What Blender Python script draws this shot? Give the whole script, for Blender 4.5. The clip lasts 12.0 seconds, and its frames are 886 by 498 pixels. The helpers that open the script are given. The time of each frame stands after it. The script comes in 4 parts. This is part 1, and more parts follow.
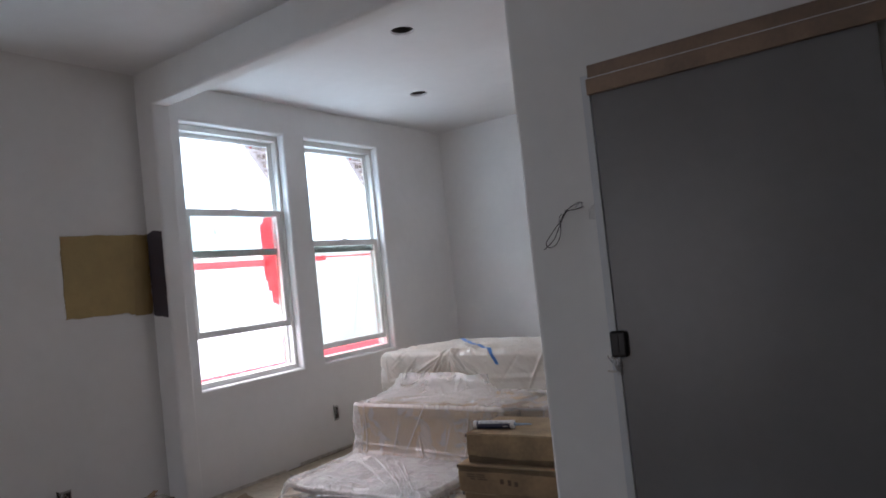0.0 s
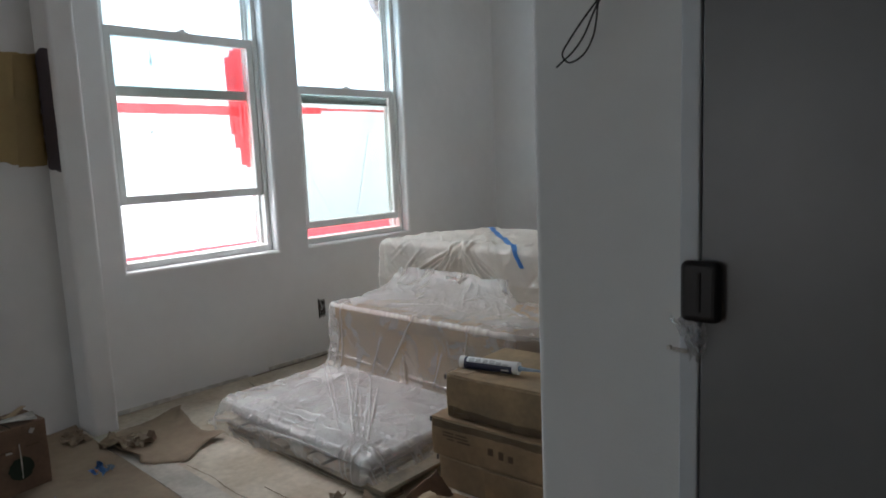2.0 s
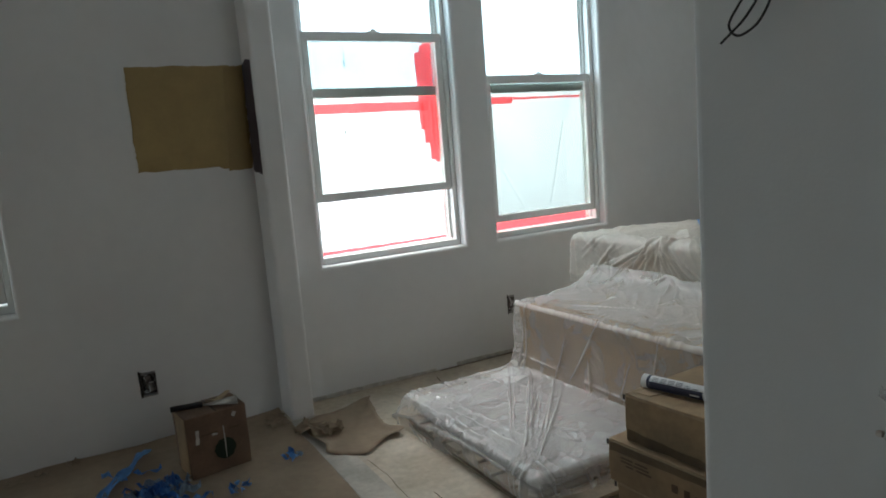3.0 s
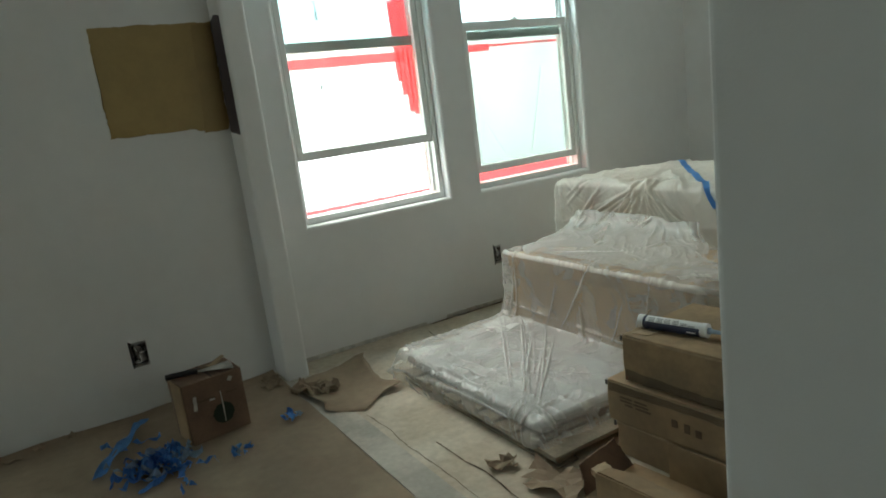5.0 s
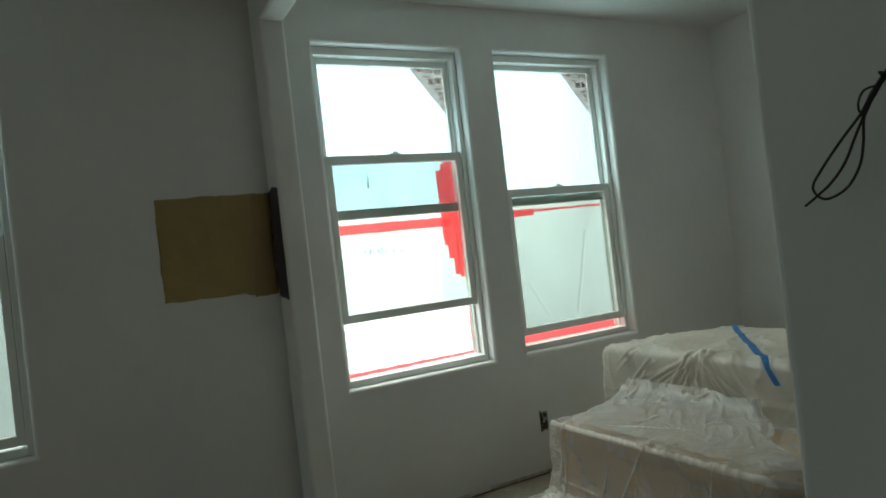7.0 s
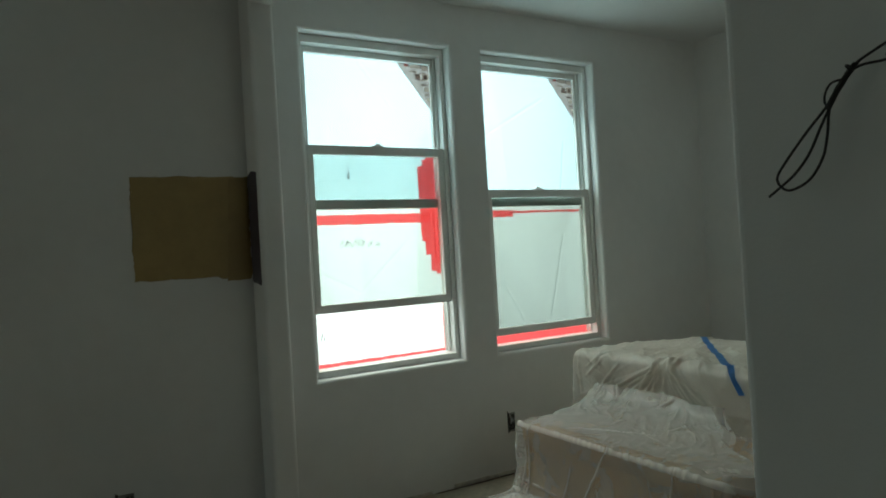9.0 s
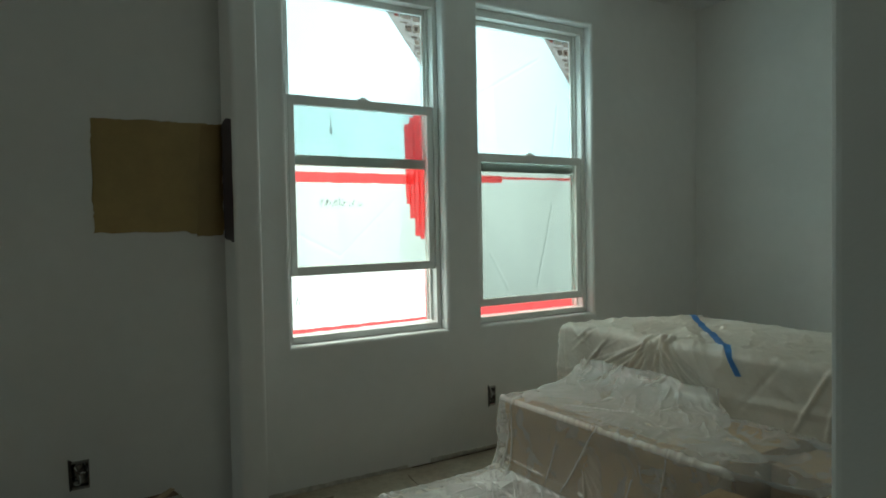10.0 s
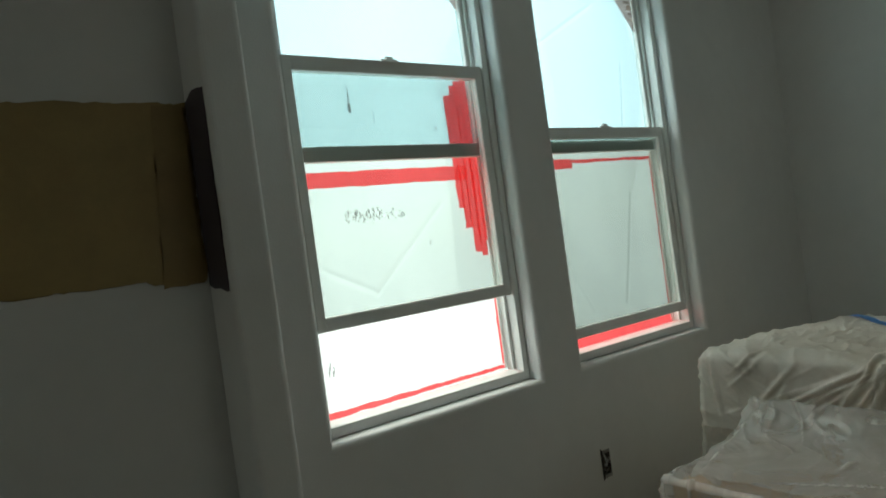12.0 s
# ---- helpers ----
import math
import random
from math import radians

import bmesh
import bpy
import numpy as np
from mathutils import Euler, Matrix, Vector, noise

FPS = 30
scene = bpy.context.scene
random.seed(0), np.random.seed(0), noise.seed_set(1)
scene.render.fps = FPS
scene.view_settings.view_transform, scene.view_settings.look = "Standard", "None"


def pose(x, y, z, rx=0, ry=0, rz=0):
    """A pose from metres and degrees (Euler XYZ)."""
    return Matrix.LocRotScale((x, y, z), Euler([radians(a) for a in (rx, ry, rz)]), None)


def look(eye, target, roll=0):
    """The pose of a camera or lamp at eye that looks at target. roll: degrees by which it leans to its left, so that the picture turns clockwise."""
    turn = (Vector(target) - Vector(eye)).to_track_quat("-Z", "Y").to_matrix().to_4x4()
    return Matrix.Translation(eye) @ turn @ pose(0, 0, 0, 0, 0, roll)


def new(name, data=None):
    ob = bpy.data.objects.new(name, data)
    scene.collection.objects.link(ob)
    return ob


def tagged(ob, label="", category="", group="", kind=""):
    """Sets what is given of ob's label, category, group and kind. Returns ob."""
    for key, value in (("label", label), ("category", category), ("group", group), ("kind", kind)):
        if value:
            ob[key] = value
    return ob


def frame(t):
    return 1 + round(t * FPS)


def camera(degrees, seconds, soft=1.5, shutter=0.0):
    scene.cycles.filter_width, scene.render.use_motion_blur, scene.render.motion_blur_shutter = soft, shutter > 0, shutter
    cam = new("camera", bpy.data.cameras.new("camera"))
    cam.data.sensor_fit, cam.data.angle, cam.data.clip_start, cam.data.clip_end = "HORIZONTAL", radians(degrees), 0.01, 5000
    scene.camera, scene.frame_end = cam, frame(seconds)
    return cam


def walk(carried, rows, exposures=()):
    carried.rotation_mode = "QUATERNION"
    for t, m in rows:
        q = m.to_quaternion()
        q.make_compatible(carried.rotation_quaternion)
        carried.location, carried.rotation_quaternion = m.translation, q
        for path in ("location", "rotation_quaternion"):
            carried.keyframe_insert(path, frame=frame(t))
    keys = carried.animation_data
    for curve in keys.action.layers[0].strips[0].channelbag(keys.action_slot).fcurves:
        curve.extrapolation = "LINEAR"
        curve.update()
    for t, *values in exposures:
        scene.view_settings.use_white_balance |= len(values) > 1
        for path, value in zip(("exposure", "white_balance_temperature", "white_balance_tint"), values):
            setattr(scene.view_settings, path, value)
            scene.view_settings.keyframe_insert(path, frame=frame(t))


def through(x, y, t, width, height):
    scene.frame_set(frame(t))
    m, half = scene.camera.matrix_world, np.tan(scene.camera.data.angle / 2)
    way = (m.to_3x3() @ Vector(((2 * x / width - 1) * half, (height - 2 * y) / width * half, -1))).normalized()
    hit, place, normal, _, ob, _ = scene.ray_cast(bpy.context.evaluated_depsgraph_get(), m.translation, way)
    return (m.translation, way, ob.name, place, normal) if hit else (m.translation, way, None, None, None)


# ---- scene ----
from mathutils.bvhtree import BVHTree

cam = camera(67.2, 12.0, soft=1.8)
PATH = [
    (0, (0.124, 0.274, 1.34), (-1.036, 1.901, 1.418), -6.0),
    (0.5, (0.005, 0.703, 1.293), (-1.091, 2.375, 1.23), -4.1),
    (1, (-0.06, 1.086, 1.299), (-1.299, 2.651, 1.174), -4.1),
    (1.5, (-0.212, 1.356, 1.263), (-1.49, 2.879, 1.046), -3.6),
    (2, (-0.403, 1.59, 1.245), (-1.75, 3.044, 0.977), -2.4),
    (2.5, (-0.425, 1.794, 1.27), (-2.011, 2.97, 0.953), -3.1),
    (3, (-0.451, 1.842, 1.279), (-2.191, 2.788, 1.001), -4.6),
    (3.5, (-0.47, 1.836, 1.258), (-2.213, 2.766, 0.943), -5.3),
    (3.7, (-0.479, 1.824, 1.264), (-2.191, 2.794, 0.91), -5.3),
    (5.3, (-0.503, 1.801, 1.274), (-2.194, 2.784, 0.854), -7.4),
    (5.5, (-0.508, 1.807, 1.278), (-2.211, 2.773, 0.867), -7.3),
    (6, (-0.513, 1.81, 1.284), (-2.239, 2.755, 0.926), -7.5),
    (6.5, (-0.535, 1.808, 1.322), (-2.285, 2.728, 1.021), -7.1),
    (7, (-0.543, 1.816, 1.389), (-2.305, 2.762, 1.405), -6.6),
    (7.2, (-0.552, 1.84, 1.418), (-2.291, 2.815, 1.572), -6.1),
    (8.8, (-0.541, 1.819, 1.363), (-2.269, 2.818, 1.476), -4.1),
    (9, (-0.538, 1.831, 1.346), (-2.271, 2.829, 1.367), -3.4),
    (9.5, (-0.587, 1.782, 1.297), (-2.284, 2.835, 1.197), -2.3),
    (10, (-0.737, 1.886, 1.306), (-2.433, 2.943, 1.241), -1.1),
    (10.5, (-0.944, 1.968, 1.301), (-2.708, 2.911, 1.293), -0.8),
    (11, (-1.307, 1.981, 1.291), (-3.092, 2.885, 1.291), -0.9),
    (11.5, (-1.65, 2.007, 1.294), (-3.37, 3.028, 1.318), -2.2),
    (12, (-1.978, 2.094, 1.296), (-3.596, 3.270, 1.291), -7.8),
]
EXPOSURES = [
    (0.0, 0.18, 6250, 23), (0.5, -0.06, 6220, 20), (1.5, 0.10, 6230, 17), (2.5, 0.0, 6240, 9), (3.7, -0.18, 6340, 5), (5.3, 0.13, 6620, -6),
    (6.5, -0.10, 6650, -7), (7.0, -0.62, 6600, -8), (7.2, -0.70, 6600, -8), (8.8, -0.98, 6600, -9), (9.5, -0.78, 6600, -11), (10.5, -0.86, 6650, -11), (12.0, -1.15, 6750, -5),
]
walk(cam, [(t, look(eye, target, roll)) for t, eye, target, roll in PATH], EXPOSURES)

# ---- the plan, in metres ----
WX = -3.90                      # inner face of the window wall
WF = WX - 0.018                 # windows sit this far back in their openings
PY0, PY1 = 2.665, 2.785         # partition with the wide opening
COLX, ENDX, HEADZ = -3.712, -1.155, 2.61
NY = 6.05                       # far wall of the alcove
CZ = 2.84                       # ceiling
EX, SY = 4.8, -3.8              # closing walls
WZ0, WZ1 = 0.73, 2.585
# the fourth is unseen, added to match the pairs and light the room
WINDOWS = [(2.975, 3.883), (4.118, 5.010), (0.645, 1.552), (-0.485, 0.405)]
RAISED = [0.295, 0.05, 0.0, 0.0]
AX = 0.9                        # unseen end wall of the alcove, placed to hold the fill opening
SIDE = (3.5, 5.4, 0.75, 2.45)   # opening added in it for fill light
FILL_DOORWAY = (-3.6, -1.8, 0.0, 2.1)   # doorway added in the unseen wall behind, to let fill light in

# ---- light ----
world = bpy.data.worlds.new("sky")
scene.world = world
world.use_nodes = True
wn = world.node_tree.nodes
sky = wn.new("ShaderNodeTexSky")
sky.sky_type = "NISHITA"
sky.sun_disc = False
sky.sun_elevation, sky.sun_rotation = radians(56), radians(58)
world.node_tree.links.new(sky.outputs[0], wn["Background"].inputs[0])
wn["Background"].inputs[1].default_value = 0.12

sun = new("sun", bpy.data.lights.new("sun", "SUN"))
sun.data.energy, sun.data.angle, sun.data.color = 3.0, radians(0.6), (1.0, 0.95, 0.88)
sun.matrix_world = look((8, 5, 14), (0, 0, 0))


def window_light(name, y0, y1, power):
    ob = new(name, bpy.data.lights.new(name, "AREA"))
    ob.data.shape, ob.data.size, ob.data.size_y = "RECTANGLE", 1.9, y1 - y0 + 0.1
    ob.data.energy, ob.data.color = power, (1.0, 0.955, 0.91)
    ob.matrix_world = Matrix.Translation((-4.42, (y0 + y1) / 2, 1.66)) @ pose(0, 0, 0, 0, -90, 0)
    return ob


for (y0, y1), power in zip(WINDOWS, (22.0, 20.0, 1.2, 1.2)):
    window_light("window_daylight", y0, y1, power)

# added lamp high outside, out of view, to brighten sills, floor and boxes
high = new("high_fill", bpy.data.lights.new("high_fill", "AREA"))
high.data.shape, high.data.size, high.data.size_y = "RECTANGLE", 4.0, 2.4
high.data.energy, high.data.color = 1400, (1.0, 0.97, 0.94)
high.matrix_world = look((-7.2, 3.0, 5.4), (-2.6, 4.0, 0.6))

# added lamp behind the viewpoint, fills the partition and the sliding door
fill_lamp = new("doorway_fill", bpy.data.lights.new("doorway_fill", "AREA"))
fill_lamp.data.shape, fill_lamp.data.size, fill_lamp.data.size_y = "RECTANGLE", FILL_DOORWAY[1] - FILL_DOORWAY[0], FILL_DOORWAY[3] - FILL_DOORWAY[2]
fill_lamp.data.energy, fill_lamp.data.color = 14, (1.0, 0.97, 0.93)
fill_lamp.matrix_world = Matrix.Translation(((FILL_DOORWAY[0] + FILL_DOORWAY[1]) / 2, SY - 0.1, FILL_DOORWAY[3] / 2)) @ pose(0, 0, 0, 90, 0, 0)

# added lamp outside the alcove's unseen opening, lifts its walls and boxes
fill_lamp = new("alcove_fill", bpy.data.lights.new("alcove_fill", "AREA"))
fill_lamp.data.shape, fill_lamp.data.size, fill_lamp.data.size_y = "RECTANGLE", SIDE[3] - SIDE[2], SIDE[1] - SIDE[0]
fill_lamp.data.energy, fill_lamp.data.color = 8.5, (1.0, 0.97, 0.93)
fill_lamp.matrix_world = Matrix.Translation((AX + 0.12, (SIDE[0] + SIDE[1]) / 2, (SIDE[2] + SIDE[3]) / 2)) @ pose(0, 0, 0, 0, 90, 0)


# ---- materials ----
def material(name, colour, rough=0.6, metal=0.0, vary=0.0, scale=8.0, bump=0.0, bump_scale=60.0, second=None, spec=0.5, detail=4.0, mask=(0.42, 0.62)):
    m = bpy.data.materials.new(name)
    m.use_nodes = True
    nt = m.node_tree
    n, l = nt.nodes, nt.links
    b = n["Principled BSDF"]
    b.inputs["Base Color"].default_value = (*colour, 1)
    b.inputs["Roughness"].default_value = rough
    b.inputs["Metallic"].default_value = metal
    b.inputs["Specular IOR Level"].default_value = spec
    tc = n.new("ShaderNodeTexCoord")
    if vary or second:
        nz = n.new("ShaderNodeTexNoise")
        nz.inputs["Scale"].default_value, nz.inputs["Detail"].default_value = scale, detail
        l.new(tc.outputs["Object"], nz.inputs["Vector"])
        nf = n.new("ShaderNodeTexNoise")
        nf.inputs["Scale"].default_value, nf.inputs["Detail"].default_value = scale * 9, 3
        l.new(tc.outputs["Object"], nf.inputs["Vector"])
        ramp = n.new("ShaderNodeValToRGB")
        other = second or tuple(c * (1 - vary) for c in colour)
        ramp.color_ramp.elements[0].position, ramp.color_ramp.elements[1].position = mask
        ramp.color_ramp.elements[0].color, ramp.color_ramp.elements[1].color = (*other, 1), (*colour, 1)
        l.new(nz.outputs["Fac"], ramp.inputs[0])
        mul = n.new("ShaderNodeMix")
        mul.data_type, mul.blend_type = "RGBA", "MULTIPLY"
        mul.inputs["Factor"].default_value = min(1.0, vary * 1.2)
        l.new(ramp.outputs[0], mul.inputs["A"])
        l.new(nf.outputs["Fac"], mul.inputs["B"])
        br = n.new("ShaderNodeBrightContrast")
        br.inputs["Bright"].default_value = vary * 0.12
        l.new(mul.outputs["Result"], br.inputs["Color"])
        l.new(br.outputs[0], b.inputs["Base Color"])
    if bump:
        nb = n.new("ShaderNodeTexNoise")
        nb.inputs["Scale"].default_value, nb.inputs["Detail"].default_value = bump_scale, 5
        l.new(tc.outputs["Object"], nb.inputs["Vector"])
        bp = n.new("ShaderNodeBump")
        bp.inputs["Strength"].default_value, bp.inputs["Distance"].default_value = bump, 0.004
        l.new(nb.outputs["Fac"], bp.inputs["Height"])
        l.new(bp.outputs[0], b.inputs["Normal"])
    return m


def film(name, clear, tint, gloss=0.12, rough=0.22, through=0.6, stain=0.0, scale=9.0, bump=0.5, see=(1, 1, 1), stretch=(1, 1, 1), ridge=1.0, facets=0.0):
    """Thin plastic: partly clear, partly cloudy, with a sheen."""
    m = bpy.data.materials.new(name)
    m.use_nodes = True
    nt = m.node_tree
    n, l = nt.nodes, nt.links
    n.remove(n["Principled BSDF"])
    out = n["Material Output"]
    tc = n.new("ShaderNodeTexCoord")
    nz = n.new("ShaderNodeTexNoise")
    nz.inputs["Scale"].default_value, nz.inputs["Detail"].default_value = scale, 6
    nz.inputs["Distortion"].default_value = 1.2
    mp = n.new("ShaderNodeMapping")
    mp.inputs["Scale"].default_value = stretch
    l.new(tc.outputs["Object"], mp.inputs["Vector"])
    l.new(mp.outputs[0], nz.inputs["Vector"])
    # sharp creases between flat facets
    warp = n.new("ShaderNodeTexNoise")
    warp.inputs["Scale"].default_value, warp.inputs["Detail"].default_value = scale * 0.7, 3
    l.new(mp.outputs[0], warp.inputs["Vector"])
    wsc = n.new("ShaderNodeVectorMath")
    wsc.operation = "MULTIPLY_ADD"
    wsc.inputs[1].default_value = (0.35, 0.35, 0.35)
    l.new(warp.outputs["Color"], wsc.inputs[0])
    l.new(mp.outputs[0], wsc.inputs[2])
    near = []
    for f, reach in ((1.0, 0.10), (2.7, 0.14)):
        vo = n.new("ShaderNodeTexVoronoi")
        vo.feature = "DISTANCE_TO_EDGE"
        vo.inputs["Scale"].default_value = scale * f
        l.new(wsc.outputs[0], vo.inputs["Vector"])
        q = n.new("ShaderNodeMapRange")
        q.inputs["From Max"].default_value = reach
        l.new(vo.outputs["Distance"], q.inputs["Value"])
        near.append(q)
    rid = n.new("ShaderNodeMath")
    rid.operation = "MULTIPLY"
    l.new(near[0].outputs[0], rid.inputs[0]); l.new(near[1].outputs[0], rid.inputs[1])
    bp = n.new("ShaderNodeBump")
    bp.inputs["Strength"].default_value, bp.inputs["Distance"].default_value = bump, 0.006
    l.new(rid.outputs[0], bp.inputs["Height"])
    dif, tra, clr, glo = (n.new("ShaderNodeBsdf" + k) for k in ("Diffuse", "Translucent", "Transparent", "Glossy"))
    ramp = n.new("ShaderNodeValToRGB")
    ramp.color_ramp.elements[0].position, ramp.color_ramp.elements[1].position = 0.3, 0.62
    ramp.color_ramp.elements[0].color = (*(c * (1 - stain) for c in tint), 1)
    ramp.color_ramp.elements[1].color = (*tint, 1)
    nz2 = n.new("ShaderNodeTexNoise")
    nz2.inputs["Scale"].default_value, nz2.inputs["Detail"].default_value = scale * 0.4, 4
    l.new(mp.outputs[0], nz2.inputs["Vector"])
    # tint changes from cell to cell, in place of shading on folded facets
    if facets:
        fc = n.new("ShaderNodeTexVoronoi")
        fc.inputs["Scale"].default_value = facets
        l.new(wsc.outputs[0], fc.inputs["Vector"])
        mixf = n.new("ShaderNodeMix")
        mixf.data_type = "FLOAT"
        mixf.inputs["Factor"].default_value = 0.36
        l.new(nz2.outputs["Fac"], mixf.inputs["A"])
        l.new(fc.outputs["Color"], mixf.inputs["B"])
        l.new(mixf.outputs["Result"], ramp.inputs[0])
    else:
        l.new(nz2.outputs["Fac"], ramp.inputs[0])
    for sh in (dif, tra):
        l.new(ramp.outputs[0], sh.inputs["Color"])
        l.new(bp.outputs[0], sh.inputs["Normal"])
    l.new(bp.outputs[0], glo.inputs["Normal"])
    glo.inputs["Roughness"].default_value = rough
    clr.inputs[0].default_value = (*see, 1)
    a, b, c = (n.new("ShaderNodeMixShader") for _ in range(3))
    a.inputs[0].default_value = through
    l.new(dif.outputs[0], a.inputs[1]); l.new(tra.outputs[0], a.inputs[2])
    mr = n.new("ShaderNodeMapRange")
    mr.inputs["From Min"].default_value, mr.inputs["From Max"].default_value = 0.35, 0.65
    mr.inputs["To Min"].default_value, mr.inputs["To Max"].default_value = clear * 0.94, min(1.0, clear * 1.06)
    l.new(nz.outputs["Fac"], mr.inputs["Value"])
    # film whitens where it is folded sharply
    geo = n.new("ShaderNodeNewGeometry")
    ln = n.new("ShaderNodeMapRange")
    ln.inputs["From Min"].default_value, ln.inputs["From Max"].default_value = 0.512, 0.575
    ln.inputs["To Min"].default_value, ln.inputs["To Max"].default_value = 1.0, ridge
    l.new(geo.outputs["Pointiness"], ln.inputs["Value"])
    mu = n.new("ShaderNodeMath")
    mu.operation = "MULTIPLY"
    l.new(mr.outputs[0], mu.inputs[0]); l.new(ln.outputs[0], mu.inputs[1])
    l.new(mu.outputs[0], b.inputs[0])
    l.new(a.outputs[0], b.inputs[1]); l.new(clr.outputs[0], b.inputs[2])
    c.inputs[0].default_value = gloss
    l.new(b.outputs[0], c.inputs[1]); l.new(glo.outputs[0], c.inputs[2])
    l.new(c.outputs[0], out.inputs[0])
    return m


def glass_pane(name, tint):
    m = bpy.data.materials.new(name)
    m.use_nodes = True
    n, l = m.node_tree.nodes, m.node_tree.links
    n.remove(n["Principled BSDF"])
    clr, glo, mix = n.new("ShaderNodeBsdfTransparent"), n.new("ShaderNodeBsdfGlossy"), n.new("ShaderNodeMixShader")
    clr.inputs[0].default_value = (*tint, 1)
    glo.inputs["Roughness"].default_value = 0.02
    mix.inputs[0].default_value = 0.03
    l.new(clr.outputs[0], mix.inputs[1]); l.new(glo.outputs[0], mix.inputs[2])
    l.new(mix.outputs[0], n["Material Output"].inputs[0])
    return m


WALL = material("primed_drywall", (0.80, 0.80, 0.79), 0.75, vary=0.05, scale=1.6, bump=0.12, bump_scale=140, spec=0.25)
CEIL = material("ceiling_drywall", (0.80, 0.80, 0.80), 0.85, vary=0.05, scale=1.2, bump=0.12, bump_scale=120, spec=0.2)
VINYL = material("white_vinyl", (0.87, 0.88, 0.86), 0.38, vary=0.05, scale=5, bump=0.02)
GLASS = glass_pane("tinted_glass", (0.785, 0.895, 0.93))
GLASS_GREY = glass_pane("filmed_glass", (0.61, 0.645, 0.625))
GLASS_LOW = glass_pane("dusty_glass", (0.76, 0.795, 0.775))
SUBFLOOR = material("dusty_subfloor", (0.74, 0.655, 0.53), 0.9, vary=0.35, scale=3.2, bump=0.35, bump_scale=45, second=(0.58, 0.49, 0.37), spec=0.15)
PAPER = material("brown_floor_paper", (0.36, 0.27, 0.18), 0.85, vary=0.25, scale=2.4, bump=0.3, bump_scale=30, second=(0.28, 0.205, 0.135), spec=0.2)
PLATE = material("grey_threshold_dust", (0.62, 0.57, 0.49), 0.9, vary=0.25, scale=5, bump=0.3, spec=0.15)
CARD = material("brown_cardboard", (0.43, 0.285, 0.145), 0.8, vary=0.32, scale=4, bump=0.12, bump_scale=50, spec=0.25)
CARD_OLD = material("stained_cardboard", (0.22, 0.125, 0.07), 0.8, vary=0.3, scale=7, bump=0.15, bump_scale=50, spec=0.25)
# a little darker than the other cardboard, for the top carton
CARD_TOP = material("top_carton_cardboard", (0.40, 0.27, 0.135), 0.85, vary=0.35, scale=5, bump=0.15, bump_scale=50, spec=0.2)
CARD_IN = material("torn_cardboard_core", (0.48, 0.35, 0.21), 0.9, vary=0.25, scale=30, bump=0.4)
PALLET = material("weathered_pallet_wood", (0.32, 0.26, 0.18), 0.85, vary=0.35, scale=9, bump=0.3, spec=0.2)
TAN = material("tan_wall_paint", (0.40, 0.285, 0.10), 0.55, vary=0.12, scale=6, bump=0.08, bump_scale=160)
TAN_WET = material("second_coat_tan_paint", (0.365, 0.252, 0.085), 0.5, vary=0.12, scale=7, bump=0.08, bump_scale=160)
GROUND = material("dusty_bare_ground", (0.46, 0.41, 0.34), 0.95, vary=0.25, scale=0.6, bump=0.3, bump_scale=6, spec=0.1)
PURPLE = material("dark_purple_wall_paint", (0.045, 0.032, 0.048), 0.55, vary=0.15, scale=9, bump=0.08, bump_scale=160)
DOOR = material("charcoal_door_paint", (0.192, 0.195, 0.203), 0.33, vary=0.08, scale=2.5, bump=0.05, bump_scale=90)
TRIMW = material("white_trim_paint", (0.60, 0.63, 0.66), 0.4, vary=0.05, scale=6)
BLACK = material("black_plastic", (0.008, 0.008, 0.010), 0.45, bump=0.05)
RUBBER = material("black_cable_sheath", (0.02, 0.02, 0.02), 0.5)
WOOD = material("walnut_header_wood", (0.30, 0.19, 0.115), 0.5, vary=0.3, scale=6, bump=0.1, bump_scale=25)
METAL = material("galvanised_steel", (0.5, 0.5, 0.5), 0.35, 1.0, vary=0.2, scale=30)
DARKBOX = material("dark_box_inside", (0.05, 0.045, 0.04), 0.8)
BOXGREY = material("dusty_steel_box", (0.38, 0.35, 0.32), 0.6, 0.3, vary=0.5, scale=60, bump=0.3, bump_scale=80, second=(0.08, 0.06, 0.05))
TAPE = material("blue_masking_tape", (0.06, 0.26, 0.74), 0.6, vary=0.25, scale=25, bump=0.2, bump_scale=90)
# brighter and paler tones of the same blue tape
BRIGHT_TAPE = material("bright_blue_tape", (0.13, 0.38, 0.82), 0.6, vary=0.15, scale=25, bump=0.2, bump_scale=90)
PALE_TAPE = material("pale_blue_tape", (0.36, 0.50, 0.66), 0.7, vary=0.25, scale=30)
INK = material("black_print", (0.03, 0.028, 0.025), 0.8)
BROWN_INK_SHADE = material("faded_brown_print_and_shade", (0.12, 0.08, 0.05), 0.85)
GREYINK = material("grey_print", (0.25, 0.25, 0.27), 0.7)
GREENINK = material("dark_green_print", (0.016, 0.030, 0.016), 0.85)
WHITE = material("white_plastic", (0.75, 0.76, 0.76), 0.35)
NAVY = material("navy_label", (0.015, 0.022, 0.06), 0.4)
STEEL = material("putty_knife_blade", (0.62, 0.58, 0.52), 0.6, 0.1, vary=0.3, scale=30)
LABEL = film("printed_window_label", 0.03, (0.37, 0.31, 0.30), 0.02, 0.5, 0.55, 0.2, 30, 0.1)
LABELINK = film("label_print", 0.08, (0.26, 0.19, 0.17), 0.0, 0.5, 0.5, 0.2, 40, 0.1)
